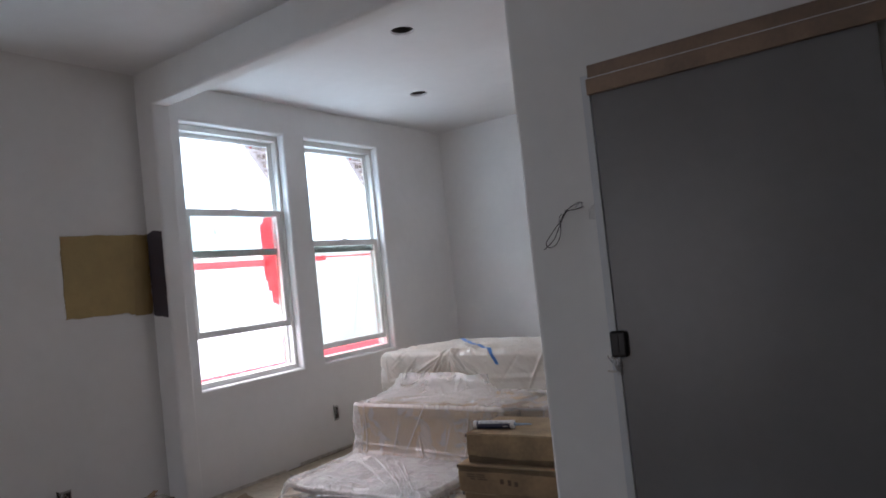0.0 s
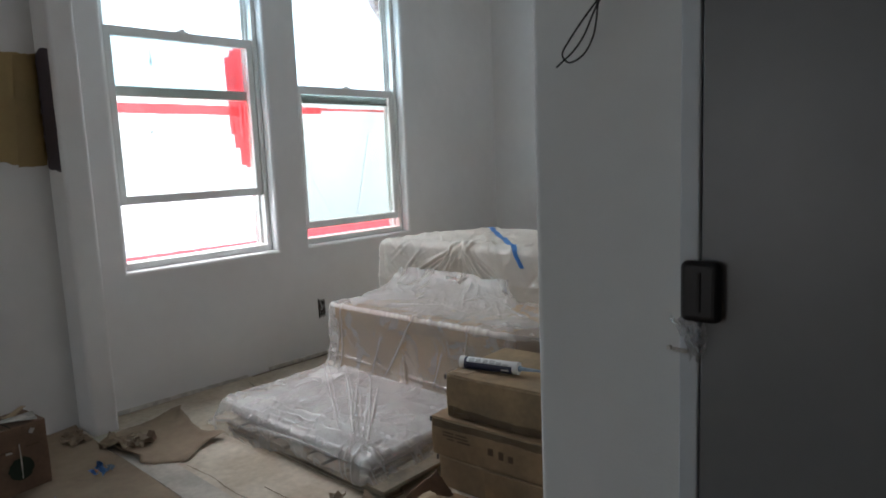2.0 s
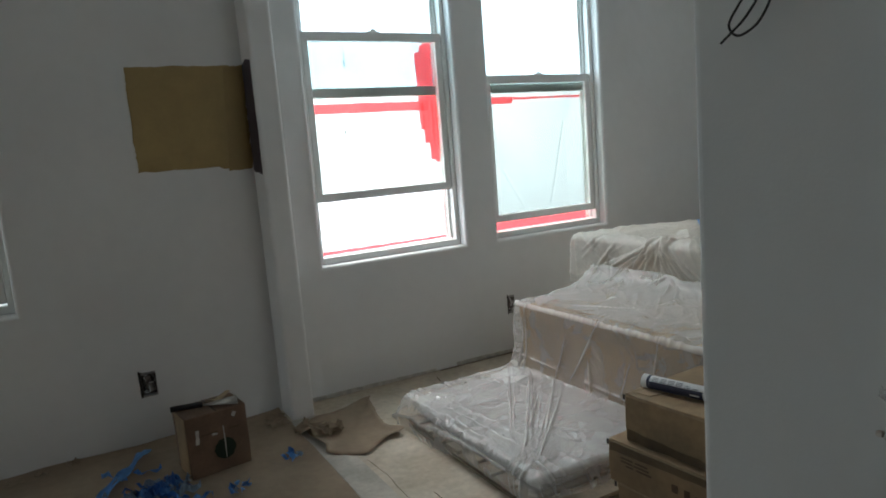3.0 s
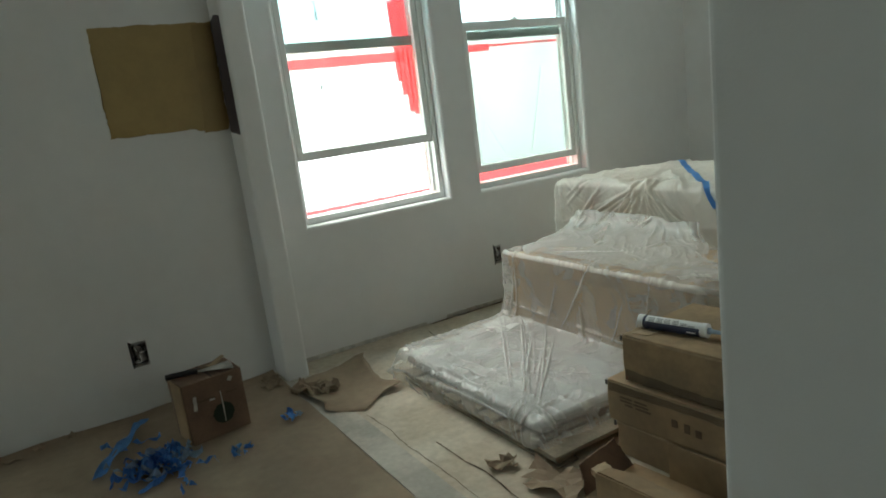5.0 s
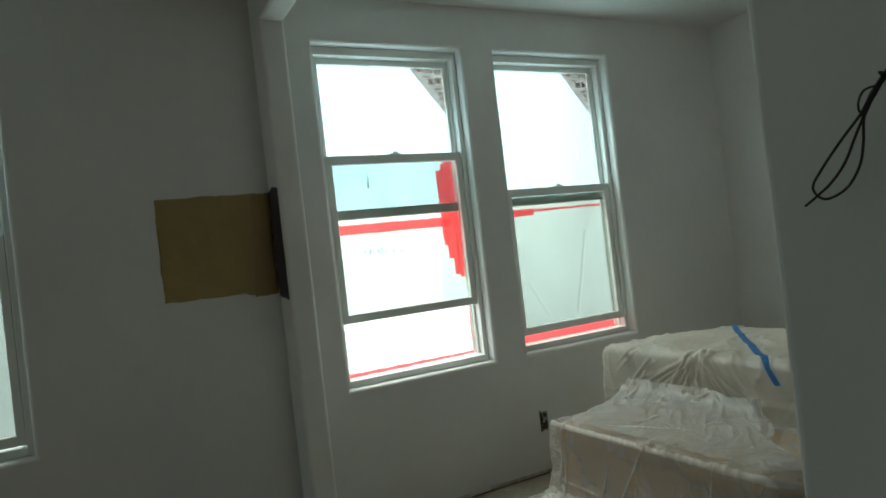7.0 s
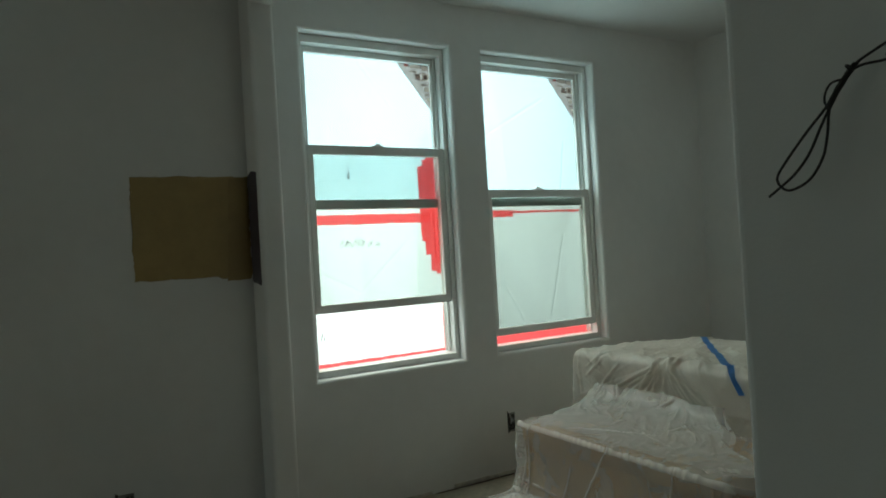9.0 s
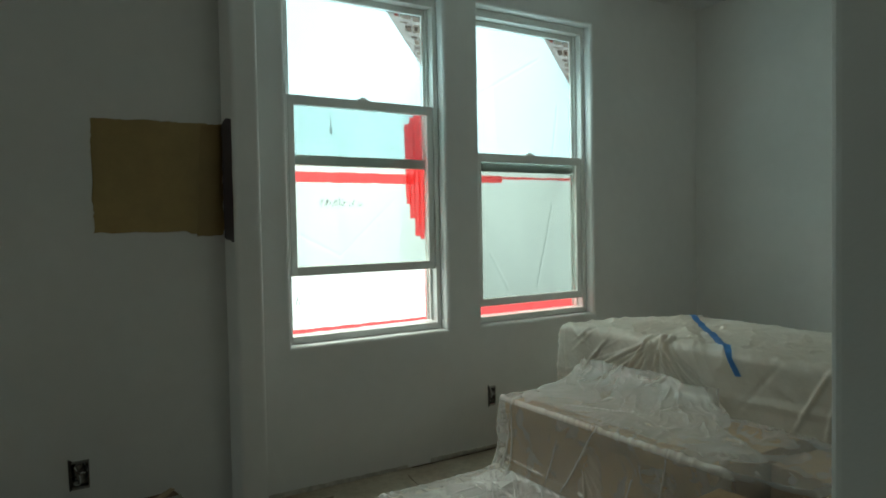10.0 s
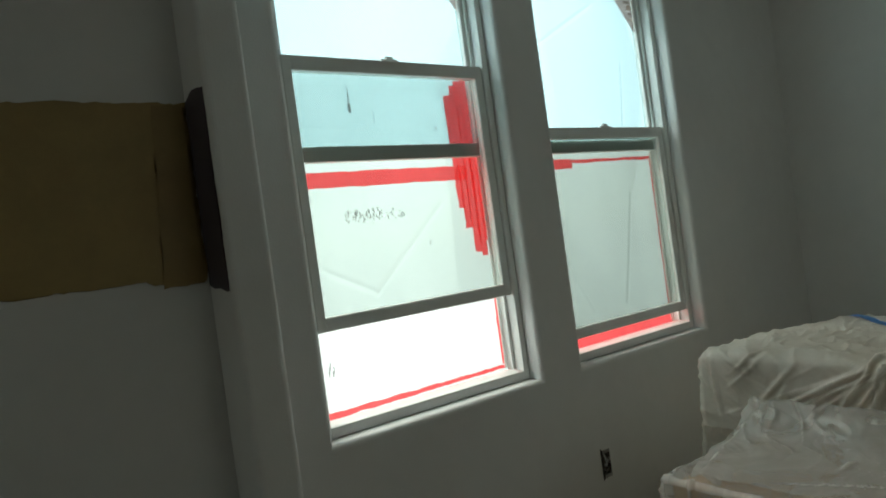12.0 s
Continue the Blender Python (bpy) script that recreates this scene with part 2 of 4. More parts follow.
LABELRED = film("red_label_print", 0.05, (0.55, 0.10, 0.08), 0.0, 0.5, 0.5, 0.1, 40, 0.1)
LABELPALE = film("pale_label_print", 0.05, (0.80, 0.72, 0.66), 0.0, 0.5, 0.55, 0.1, 40, 0.1)
PLASTER = material("joint_compound_dust", (0.70, 0.66, 0.60), 0.95, vary=0.25, scale=20, bump=0.5)
DIRT = film("window_dirt", 0.45, (0.12, 0.1, 0.08), 0.0, 0.5, 0.3, 0.2, 60, 0.1)
DARK_FILM = film("carton_dark_film", 0.55, (0.10, 0.09, 0.075), 0.0, 0.5, 0.1, 0.3, 25, 0.1)
SCRAP = film("clear_tape", 0.72, (0.95, 0.95, 0.95), 0.07, 0.2, 0.5, 0.05, 40, 0.8)
SMUDGE = film("wall_smudge", 0.86, (0.30, 0.27, 0.24), 0.0, 0.5, 0.0, 0.3, 30, 0.1)
DRAPE = film("clear_dust_sheet", 0.73, (0.94, 0.94, 0.93), 0.05, 0.26, 0.25, 0.06, 6, 0.14, ridge=0.66)
DRAPE2 = film("cloudy_dust_sheet", 0.42, (0.90, 0.885, 0.82), 0.05, 0.3, 0.2, 0.12, 5, 0.14, ridge=0.5)
MILKY = film("milky_dust_sheet", 0.69, (0.90, 0.91, 0.90), 0.06, 0.22, 0.25, 0.06, 6, 0.14, ridge=0.5)
SHEET = film("window_plastic", 0.32, (0.78, 0.87, 0.95), 0.02, 0.3, 0.95, 0.30, 1.6, 0.0, stretch=(1, 1, 0.45), facets=2.0)
WRAP = material("grey_foam_wrap", (0.47, 0.465, 0.44), 0.6, vary=0.3, scale=7, bump=0.2, bump_scale=25)
RED = film("red_sheathing_tape", 0.85, (0.9, 0.03, 0.035), 0.02, 0.4, 0.9, 0.2, 30, 0.1, see=(1.0, 0.13, 0.14))


# ---- mesh helpers ----
def part(name, bm, mat, parent=None, label="", smooth=False, extra=()):
    me = bpy.data.meshes.new(name)
    bm.normal_update()
    bm.to_mesh(me)
    bm.free()
    for m in (mat, *extra):
        me.materials.append(m)
    if smooth:
        for p in me.polygons:
            p.use_smooth = True
    ob = new(name, me)
    if parent:
        ob.parent = parent
    if label:
        ob["label"] = label
    return ob


def thing(name, place, label, category, group="", turn=0.0):
    ob = new(name)
    ob.empty_display_size = 0.1
    ob.matrix_world = pose(*place, 0, 0, turn)
    return tagged(ob, label, category, group)


def box(x0, x1, y0, y1, z0, z1, bevel=0.0, seg=2):
    bm = bmesh.new()
    bmesh.ops.create_cube(bm, size=1)
    bmesh.ops.scale(bm, vec=(x1 - x0, y1 - y0, z1 - z0), verts=bm.verts)
    bmesh.ops.translate(bm, vec=((x0 + x1) / 2, (y0 + y1) / 2, (z0 + z1) / 2), verts=bm.verts)
    if bevel:
        bmesh.ops.bevel(bm, geom=bm.edges[:], offset=bevel, segments=seg, affect="EDGES", profile=0.5)
    return bm


def merge(*parts):
    bm = bmesh.new()
    for p in parts:
        me = bpy.data.meshes.new("tmp")
        p.to_mesh(me)
        p.free()
        bm.from_mesh(me)
        bpy.data.meshes.remove(me)
    return bm


def slab(us, vs, holes, place, depth, bevel_hole=None, bevel=0.0):
    """A slab with rectangular holes: us and vs are cuts, holes (u0, u1, v0, v1); place(u, v, d) gives the point at depth d."""
    us = sorted({round(u, 5) for u in us} | {round(h[i], 5) for h in holes for i in (0, 1)})
    vs = sorted({round(v, 5) for v in vs} | {round(h[i], 5) for h in holes for i in (2, 3)})
    bm = bmesh.new()
    vert = {}

    def at(i, j, d):
        if (i, j, d) not in vert:
            vert[i, j, d] = bm.verts.new(place(us[i], vs[j], depth * d))
        return vert[i, j, d]

    def solid(i, j):
        if not (0 <= i < len(us) - 1 and 0 <= j < len(vs) - 1):
            return False
        u, v = (us[i] + us[i + 1]) / 2, (vs[j] + vs[j + 1]) / 2
        return not any(h[0] < u < h[1] and h[2] < v < h[3] for h in holes)

    for i in range(len(us) - 1):
        for j in range(len(vs) - 1):
            if not solid(i, j):
                continue
            for d in (0, 1):
                bm.faces.new([at(i, j, d), at(i + 1, j, d), at(i + 1, j + 1, d), at(i, j + 1, d)])
            for di, dj, a, b in ((-1, 0, (i, j), (i, j + 1)), (1, 0, (i + 1, j), (i + 1, j + 1)), (0, -1, (i, j), (i + 1, j)), (0, 1, (i, j + 1), (i + 1, j + 1))):
                if not solid(i + di, j + dj):
                    bm.faces.new([at(*a, 0), at(*b, 0), at(*b, 1), at(*a, 1)])
    bmesh.ops.recalc_face_normals(bm, faces=bm.faces)
    if bevel:
        index = {v: k for k, v in vert.items()}
        chosen = []
        for e in bm.edges:
            ka, kb = index[e.verts[0]], index[e.verts[1]]
            sharp = len(e.link_faces) == 2 and e.calc_face_angle(0) > 0.5
            if sharp and ka[2] == kb[2] and bevel_hole(us[ka[0]], vs[ka[1]], ka[2]) and bevel_hole(us[kb[0]], vs[kb[1]], kb[2]):
                chosen.append(e)
        bmesh.ops.bevel(bm, geom=chosen, offset=bevel, segments=4, affect="EDGES", profile=0.5)
    return bm


def tube(points, radius, sides=8, taper=None):
    bm = bmesh.new()
    pts = [Vector(p) for p in points]
    rings = []
    for i, p in enumerate(pts):
        d = (pts[min(i + 1, len(pts) - 1)] - pts[max(i - 1, 0)]).normalized()
        a = d.cross(Vector((0.31, 0.17, 0.93))).normalized()
        b = d.cross(a)
        r = radius * (taper[i] if taper else 1)
        rings.append([bm.verts.new(p + r * (math.cos(2 * math.pi * k / sides) * a + math.sin(2 * math.pi * k / sides) * b)) for k in range(sides)])
    for r0, r1 in zip(rings, rings[1:]):
        for k in range(sides):
            bm.faces.new([r0[k], r0[(k + 1) % sides], r1[(k + 1) % sides], r1[k]])
    bm.faces.new(rings[0][::-1])
    bm.faces.new(rings[-1])
    return bm


def smooth_path(points, steps=6):
    pts = [Vector(p) for p in points]
    out = []
    for i in range(len(pts) - 1):
        p0, p1, p2, p3 = pts[max(i - 1, 0)], pts[i], pts[i + 1], pts[min(i + 2, len(pts) - 1)]
        for k in range(steps):
            t = k / steps
            out.append(0.5 * (2 * p1 + (p2 - p0) * t + (2 * p0 - 5 * p1 + 4 * p2 - p3) * t * t + (3 * p1 - p0 - 3 * p2 + p3) * t ** 3))
    return out + [pts[-1]]


def ragged(points, amount, seed, place, thick, step=0.012):
    """A thin sheet of paint or paper with an uneven outline; place(u, v, d) gives the point at depth d."""
    rng = random.Random(seed)
    outline = []
    for (a, b), (c, d) in zip(points, points[1:] + points[:1]):
        n = max(1, int(math.hypot(c - a, d - b) / step))
        for k in range(n):
            t = k / n
            w = amount * (noise.noise((a * 9 + (c - a) * t * 14, b * 9 + (d - b) * t * 14, seed)) + 0.35 * rng.uniform(-1, 1))
            outline.append((a + (c - a) * t + w, b + (d - b) * t + w * 0.8))
    bm = bmesh.new()
    top = [bm.verts.new(place(u, v, thick)) for u, v in outline]
    low = [bm.verts.new(place(u, v, 0.0)) for u, v in outline]
    bm.faces.new(top)
    for i in range(len(top)):
        j = (i + 1) % len(top)
        bm.faces.new([top[i], low[i], low[j], top[j]])
    bmesh.ops.triangulate(bm, faces=[f for f in bm.faces if len(f.verts) > 4])
    bmesh.ops.recalc_face_normals(bm, faces=bm.faces)
    return bm


# ---- the room ----
OUTLETS = [(2.008, 2.076, 0.237, 0.357), (4.157, 4.203, 0.253, 0.367)]
win_holes = [(y0, y1, WZ0, WZ1) for y0, y1 in WINDOWS]
inner = lambda u, v, d: d == 0 and WZ0 - 0.01 < v < WZ1 + 0.01 and any(a - 0.01 < u < b + 0.01 for a, b in WINDOWS)
wall = part("wall_west", slab([SY, NY], [0, CZ], win_holes + OUTLETS, lambda u, v, d: (WX - d, u, v), 0.16, inner, 0.02), WALL)
tagged(wall, "white primed drywall wall with paired window openings", "wall", kind="structure")

part_holes = [(COLX, ENDX, 0, HEADZ), (-0.76, 0.0, 0, 1.95)]
lip = lambda u, v, d: v < HEADZ + 0.01 and (abs(u - COLX) < 0.01 or abs(u - ENDX) < 0.01 or (COLX - 0.01 < u < ENDX + 0.01 and v > 2)) and v >= 0
wall = part("wall_partition", slab([WX + 0.001, EX], [0, CZ - 0.001], part_holes, lambda u, v, d: (u, PY0 + d, v), PY1 - PY0, lip, 0.018), WALL)
tagged(wall, "white drywall partition with a wide square opening and header", "wall", kind="structure")

wall = part("wall_north", slab([WX, EX], [0, CZ], [], lambda u, v, d: (u, NY + d, v), 0.14), WALL)
tagged(wall, "plain white primed drywall wall behind the stacked boxes", "wall", kind="structure")
wall = part("wall_east", slab([SY, NY], [0, CZ], [], lambda u, v, d: (EX + d, u, v), 0.14), WALL)
tagged(wall, "plain white primed drywall wall", "wall", kind="structure")
wall = part("wall_alcove_east", slab([PY1 + 0.001, NY - 0.001], [0, CZ - 0.001], [SIDE], lambda u, v, d: (AX + d, u, v), 0.12), WALL)
tagged(wall, "unseen white drywall end wall with an added opening for fill light", "wall", kind="structure")
wall = part("wall_south", slab([WX, EX], [0, CZ], [FILL_DOORWAY], lambda u, v, d: (u, SY - d, v), 0.14), WALL)
tagged(wall, "plain white primed drywall wall with an added doorway for fill light", "wall", kind="structure")

CANS = [(-2.285, 3.465), (-3.075, 4.645)]
CAN_R = 0.072


def ceiling_mesh():
    holes = [(x - 0.12, x + 0.12, y - 0.12, y + 0.12) for x, y in CANS]
    bm = slab([WX, EX], [SY, NY], holes, lambda u, v, d: (u, v, CZ + d), 0.1)
    for x, y in CANS:
        ring, square, upper = [], [], []
        for k in range(32):
            a = 2 * math.pi * k / 32
            c, s = math.cos(a), math.sin(a)
            q = 0.12 / max(abs(c), abs(s))
            ring.append(bm.verts.new((x + CAN_R * c, y + CAN_R * s, CZ)))
            square.append(bm.verts.new((x + q * c, y + q * s, CZ)))
            upper.append(bm.verts.new((x + CAN_R * c, y + CAN_R * s, CZ + 0.014)))
        for k in range(32):
            j = (k + 1) % 32
            bm.faces.new([ring[k], ring[j], square[j], square[k]])
            bm.faces.new([ring[j], ring[k], upper[k], upper[j]])
    return bm


tagged(part("ceiling", ceiling_mesh(), CEIL), "white drywall ceiling with two round light holes", "ceiling", kind="structure")


def can_light(x, y):
    t = thing("recessed_light_can", (x, y, CZ + 0.014), "open dark metal recessed light can in the ceiling", "light fixture", "ceiling light cans")
    bm = bmesh.new()
    bmesh.ops.create_cone(bm, cap_ends=True, segments=32, radius1=CAN_R - 0.002, radius2=CAN_R - 0.004, depth=0.13)
    bmesh.ops.delete(bm, geom=[f for f in bm.faces if f.normal.z < -0.9], context="FACES")
    bmesh.ops.translate(bm, vec=(0, 0, 0.065), verts=bm.verts)
    bmesh.ops.solidify(bm, geom=bm.faces[:], thickness=0.0015)
    part("housing", bm, DARKBOX, t)
    part("connector", tube(smooth_path([(0.0, 0.02, 0.125), (0.01, 0.03, 0.07), (-0.03, 0.0, 0.04), (0.02, -0.03, 0.03), (0.03, 0.0, 0.06)]), 0.005), PALE_TAPE, t, "loose pale wiring lead")
    return t


for x, y in CANS:
    can_light(x, y)

floor = part("floor", slab([WX - 0.16, EX + 0.1], [SY - 0.1, NY + 0.1], [], lambda u, v, d: (u, v, -d), 0.12), SUBFLOOR)
tagged(floor, "dusty beige subfloor with scattered plaster dust", "floor", kind="structure")


ground = part("ground", slab([-80, 80], [-80, 80], [], lambda u, v, d: (u, v, -0.16 - d), 0.1), GROUND)
tagged(ground, "bare dusty ground round the house", "ground", kind="structure")


def rippled(x0, x1, y0, y1, nx, ny, height, lift=0.003, seed=0.0, edge=None):
    bm = bmesh.new()
    grid = []
    for i in range(nx + 1):
        row = []
        for j in range(ny + 1):
            x, y = x0 + (x1 - x0) * i / nx, y0 + (y1 - y0) * j / ny
            z = lift + height * max(0.0, noise.noise((x * 2.2, y * 3.1, seed)) + 0.4 * noise.noise((x * 7, y * 7, seed)))
            dx, dy, dz = edge(x, y, i / nx, j / ny) if edge else (0, 0, 0)
            row.append(bm.verts.new((x + dx, y + dy, z + dz)))
        grid.append(row)
    for i in range(nx):
        for j in range(ny):
            bm.faces.new([grid[i][j], grid[i + 1][j], grid[i + 1][j + 1], grid[i][j + 1]])
    return bm


def paper_edge(x, y, a, b):
    dz = 0.028 * max(0, 1 - (x - WX) / 0.06) * (0.4 + noise.noise((0, y * 4, 3)))
    dy = 0.012 * noise.noise((x * 5, 0, 7)) if b == 1 else 0
    dx = 0.03 * (0.3 + noise.noise((y * 6, 2, 1))) if a == 0 else 0
    return dx + 0.006, dy, max(0, dz)


runner = part("floor_paper", rippled(WX, EX, SY, 2.648, 130, 100, 0.008, 0.004, 2.0, paper_edge), PAPER, smooth=True)
tagged(runner, "brown protective paper laid over the floor", "floor paper")
strip = part("threshold", box(WX + 0.2, -1.2, 2.652, 2.775, 0.0, 0.004), PLATE)
tagged(strip, "dusty grey strip of bare floor under the opening", "threshold", kind="structure")


# ---- windows ----
def frame_mesh(y0, y1, z0, z1, x0, x1, w, wb=None, wt=None, bevel=0.004):
    wb, wt = wb or w, wt or w
    return merge(box(x0, x1, y0, y0 + w, z0, z1, bevel), box(x0, x1, y1 - w, y1, z0, z1, bevel),
                 box(x0, x1, y0 + w - 0.003, y1 - w + 0.003, z0, z0 + wb, bevel), box(x0, x1, y0 + w - 0.003, y1 - w + 0.003, z1 - wt, z1, bevel))


def window(index, y0, y1, raised):
    t = thing("window_%d" % (index + 1), (0, 0, 0), "white vinyl double hung window in a drywall opening", "window")
    tagged(t, kind="structure")
    part("window_frame", frame_mesh(y0 + 0.001, y1 - 0.001, WZ0 + 0.001, WZ1 - 0.001, WF - 0.15, WF - 0.05, 0.028, 0.036, 0.045), VINYL, t)
    for k, yy in enumerate((y0 + 0.038, y1 - 0.038)):
        part("jamb_track", merge(box(WF - 0.106, WF - 0.096, yy - 0.007, yy + 0.007, WZ0 + 0.045, WZ1 - 0.045, 0.002), box(WF - 0.145, WF - 0.139, yy - 0.007, yy + 0.007, WZ0 + 0.045, WZ1 - 0.045, 0.002)), VINYL, t)
    a, b = y0 + 0.031, y1 - 0.031
    up = part("upper_sash", frame_mesh(a, b, 1.638, WZ1 - 0.046, WF - 0.138, WF - 0.108, 0.030, 0.054, 0.034), VINYL, t)
    part("pane", box(WF - 0.125, WF - 0.121, a + 0.028, b - 0.028, 1.69, WZ1 - 0.078), GLASS, up).visible_shadow = False
    lo = WZ0 + 0.047 + raised
    low = part("lower_sash", frame_mesh(a, b, lo, lo + 0.915, WF - 0.095, WF - 0.06, 0.036, 0.046, 0.050), VINYL, t)
    part("pane", box(WF - 0.080, WF - 0.076, a + 0.034, b - 0.034, lo + 0.044, lo + 0.867), GLASS_GREY if index == 1 else GLASS_LOW, low).visible_shadow = False
    mid = (a + b) / 2
    part("sash_lock", merge(box(WF - 0.085, WF - 0.062, mid - 0.035, mid + 0.035, lo + 0.914, lo + 0.922, 0.002), box(WF - 0.082, WF - 0.068, mid - 0.012, mid + 0.02, lo + 0.92, lo + 0.934, 0.003)), VINYL, low)
    if index < 2:
        # a printed maker's label folded into the upper corner
        q = part("label_sticker", ragged([(b - 0.25, WZ1 - 0.082), (b - 0.032, WZ1 - 0.082), (b - 0.032, WZ1 - 0.36)], 0.0, 1, lambda u, v, d: (WF - 0.1205 + d, u, v), 0.001), LABEL, up, "printed paper label stuck to the glass")
        marks = ((0.185, 0.094, 0.026, 0.014, LABELRED), (0.128, 0.098, 0.070, 0.020, LABELPALE), (0.062, 0.102, 0.040, 0.026, LABELPALE), (0.140, 0.130, 0.050, 0.008, LABELINK),
                 (0.112, 0.160, 0.038, 0.036, LABELINK), (0.110, 0.160, 0.018, 0.018, LABELPALE), (0.062, 0.156, 0.044, 0.044, LABELPALE), (0.062, 0.158, 0.022, 0.026, LABELINK),
                 (0.072, 0.205, 0.040, 0.012, LABELINK), (0.058, 0.232, 0.032, 0.028, LABELPALE), (0.056, 0.264, 0.026, 0.010, LABELINK), (0.050, 0.292, 0.020, 0.020, LABELPALE))
        for order, (u, v, w, h, mm) in enumerate(marks):
            box_line = [(b - u - w / 2, WZ1 - v - h / 2), (b - u + w / 2, WZ1 - v - h / 2), (b - u + w / 2, WZ1 - v + h / 2), (b - u - w / 2, WZ1 - v + h / 2)]
            part("printed_mark", ragged(box_line, 0.001, order + 1, lambda p, q2, d: (WF - 0.1193 + 0.0003 * order + d, p, q2), 0.0002), mm, q)
    return t


for k, ((y0, y1), r) in enumerate(zip(WINDOWS, RAISED)):
    window(k, y0, y1, r)


def near_line(y, z, a, b):
    """Distance from (y, z) to the segment a-b."""
    d = Vector((b[0] - a[0], b[1] - a[1]))
    p = Vector((y - a[0], z - a[1]))
    t = max(0.0, min(1.0, p.dot(d) / d.length_squared))
    return (p - d * t).length


SHEET_FOLDS = [
    [((0.02, 1.34), (0.36, 1.16), 0.5), ((0.36, 1.16), (0.70, 1.47), 0.5), ((0.42, 2.5), (0.60, 2.27), 0.4), ((0.14, 0.98), (0.06, 0.82), 0.4)],
    [((0.22, 1.14), (0.36, 0.91), 0.9), ((0.745, 1.44), (0.60, 0.91), 1.0), ((0.13, 1.44), (0.165, 1.22), 0.5), ((0.03, 2.05), (0.62, 2.38), 0.6), ((0.79, 2.1), (0.74, 1.72), 0.6)],
    [((0.1, 1.2), (0.5, 0.9), 0.6), ((0.3, 2.4), (0.8, 2.0), 0.6)],
    [((0.1, 1.4), (0.5, 0.9), 0.6)],
]


def window_sheet(k, y0, y1):
    """Clear plastic hung over the outside of a window, slack and creased."""
    bm = bmesh.new()
    n, m = (190, 280) if k < 2 else (60, 90)
    rows = []
    for i in range(n + 1):
        row = []
        for j in range(m + 1):
            y, z = y0 - 0.12 + (y1 - y0 + 0.24) * i / n, WZ0 - 0.1 + (WZ1 - WZ0 + 0.2) * j / m
            slack = 0.012 * noise.noise((y * 1.8 + k * 5, z * 1.1, 4.0)) + 0.003 * noise.noise((y * 9, z * 1.5, k + 9.0))
            for a, b, deep in SHEET_FOLDS[k]:
                slack -= 0.007 * deep * max(0.0, 1 - near_line(y - y0, z, a, b) / 0.013)
            row.append(bm.verts.new((WX - 0.22 - slack, y, z)))
        rows.append(row)
    for i in range(n):
        for j in range(m):
            bm.faces.new([rows[i][j], rows[i + 1][j], rows[i + 1][j + 1], rows[i][j + 1]])
    ob = part("window_plastic_sheet", bm, SHEET, smooth=True)
    return tagged(ob, "cloudy plastic sheet hung outside the window", "plastic sheet", "window plastic sheets")


for k, (y0, y1) in enumerate(WINDOWS):
    window_sheet(k, y0, y1)


def red_tape(points, seed, amount=0.004):
    ob = part("red_tape", ragged(points, amount, seed, lambda u, v, d: (WX - 0.185 + d, u, v), 0.001), RED)
    return tagged(ob, "red translucent sheathing tape on the window plastic", "tape", "red tape strips")


def rect(a, b, c, d):
    return [(a, c), (b, c), (b, d), (a, d)]


a1, b1 = WINDOWS[0]
a2, b2 = WINDOWS[1]
red_tape(rect(a1 + 0.02, b1 - 0.09, 1.556, 1.612), 1)
for k, (u, w, v0, v1) in enumerate(((0.155, 0.030, 1.44, 1.90), (0.127, 0.034, 1.36, 1.935), (0.097, 0.034, 1.26, 1.96), (0.068, 0.030, 1.24, 1.965), (0.042, 0.026, 1.30, 1.97), (0.026, 0.012, 1.12, 1.6))):
    red_tape(rect(b1 - u - w / 2 + 0.018, b1 - u + w / 2 + 0.018, v0, v1), 20 + k, 0.007)
red_tape(rect(b1 - 0.036, b1 - 0.020, 0.79, 1.10), 3)
red_tape([(a1 + 0.02, 0.762), (b1 - 0.02, 0.772), (b1 - 0.02, 0.785), (a1 + 0.02, 0.785)], 4)
red_tape(rect(a2 + 0.02, b2, 0.74, 0.835), 5)
red_tape(rect(a2 + 0.1, a2 + 0.3, 1.575, 1.62), 6)
red_tape(rect(a2 + 0.3, b2 - 0.01, 1.600, 1.615), 7)
red_tape(rect(b2 - 0.022, b2 - 0.014, 0.84, 1.6), 8, 0.002)


def dirt(points, seed, label):
    ob = part("dirt_smear", ragged(points, 0.004, seed, lambda u, v, d: (WF - 0.0757 + d, u, v), 0.0008, 0.006), DIRT)
    return tagged(ob, label, "dirt mark", "marks on the window glass")


rng = random.Random(77)
for k in range(74):
    # a mouldy patch: thin upright ticks crowded together, thinning out to one side
    u = a1 + 0.19 + 0.21 * rng.betavariate(1.3, 1.9) if k % 8 else a1 + 0.41 + rng.uniform(-0.03, 0.03)
    v = 1.438 + rng.gauss(0, 0.009) - (0.012 if rng.random() < 0.25 else 0)
    dirt(rect(u, u + rng.uniform(0.0016, 0.0042), v, v + rng.uniform(0.004, 0.018)), 150 + k, "small dark mould speck on the window glass")
for u, v, h in ((0.06, 1.505, 0.02), (0.075, 1.50, 0.012), (0.53, 1.31, 0.018), (0.55, 1.205, 0.008), (0.13, 1.19, 0.006), (0.36, 1.76, 0.05)):
    dirt(rect(a1 + u, a1 + u + 0.0022, v, v + h), int(u * 1000), "small dark mould speck on the window glass")
dirt(rect(a1 + 0.266, a1 + 0.270, 1.80, 1.90), 80, "thin dark drip mark on the window glass")
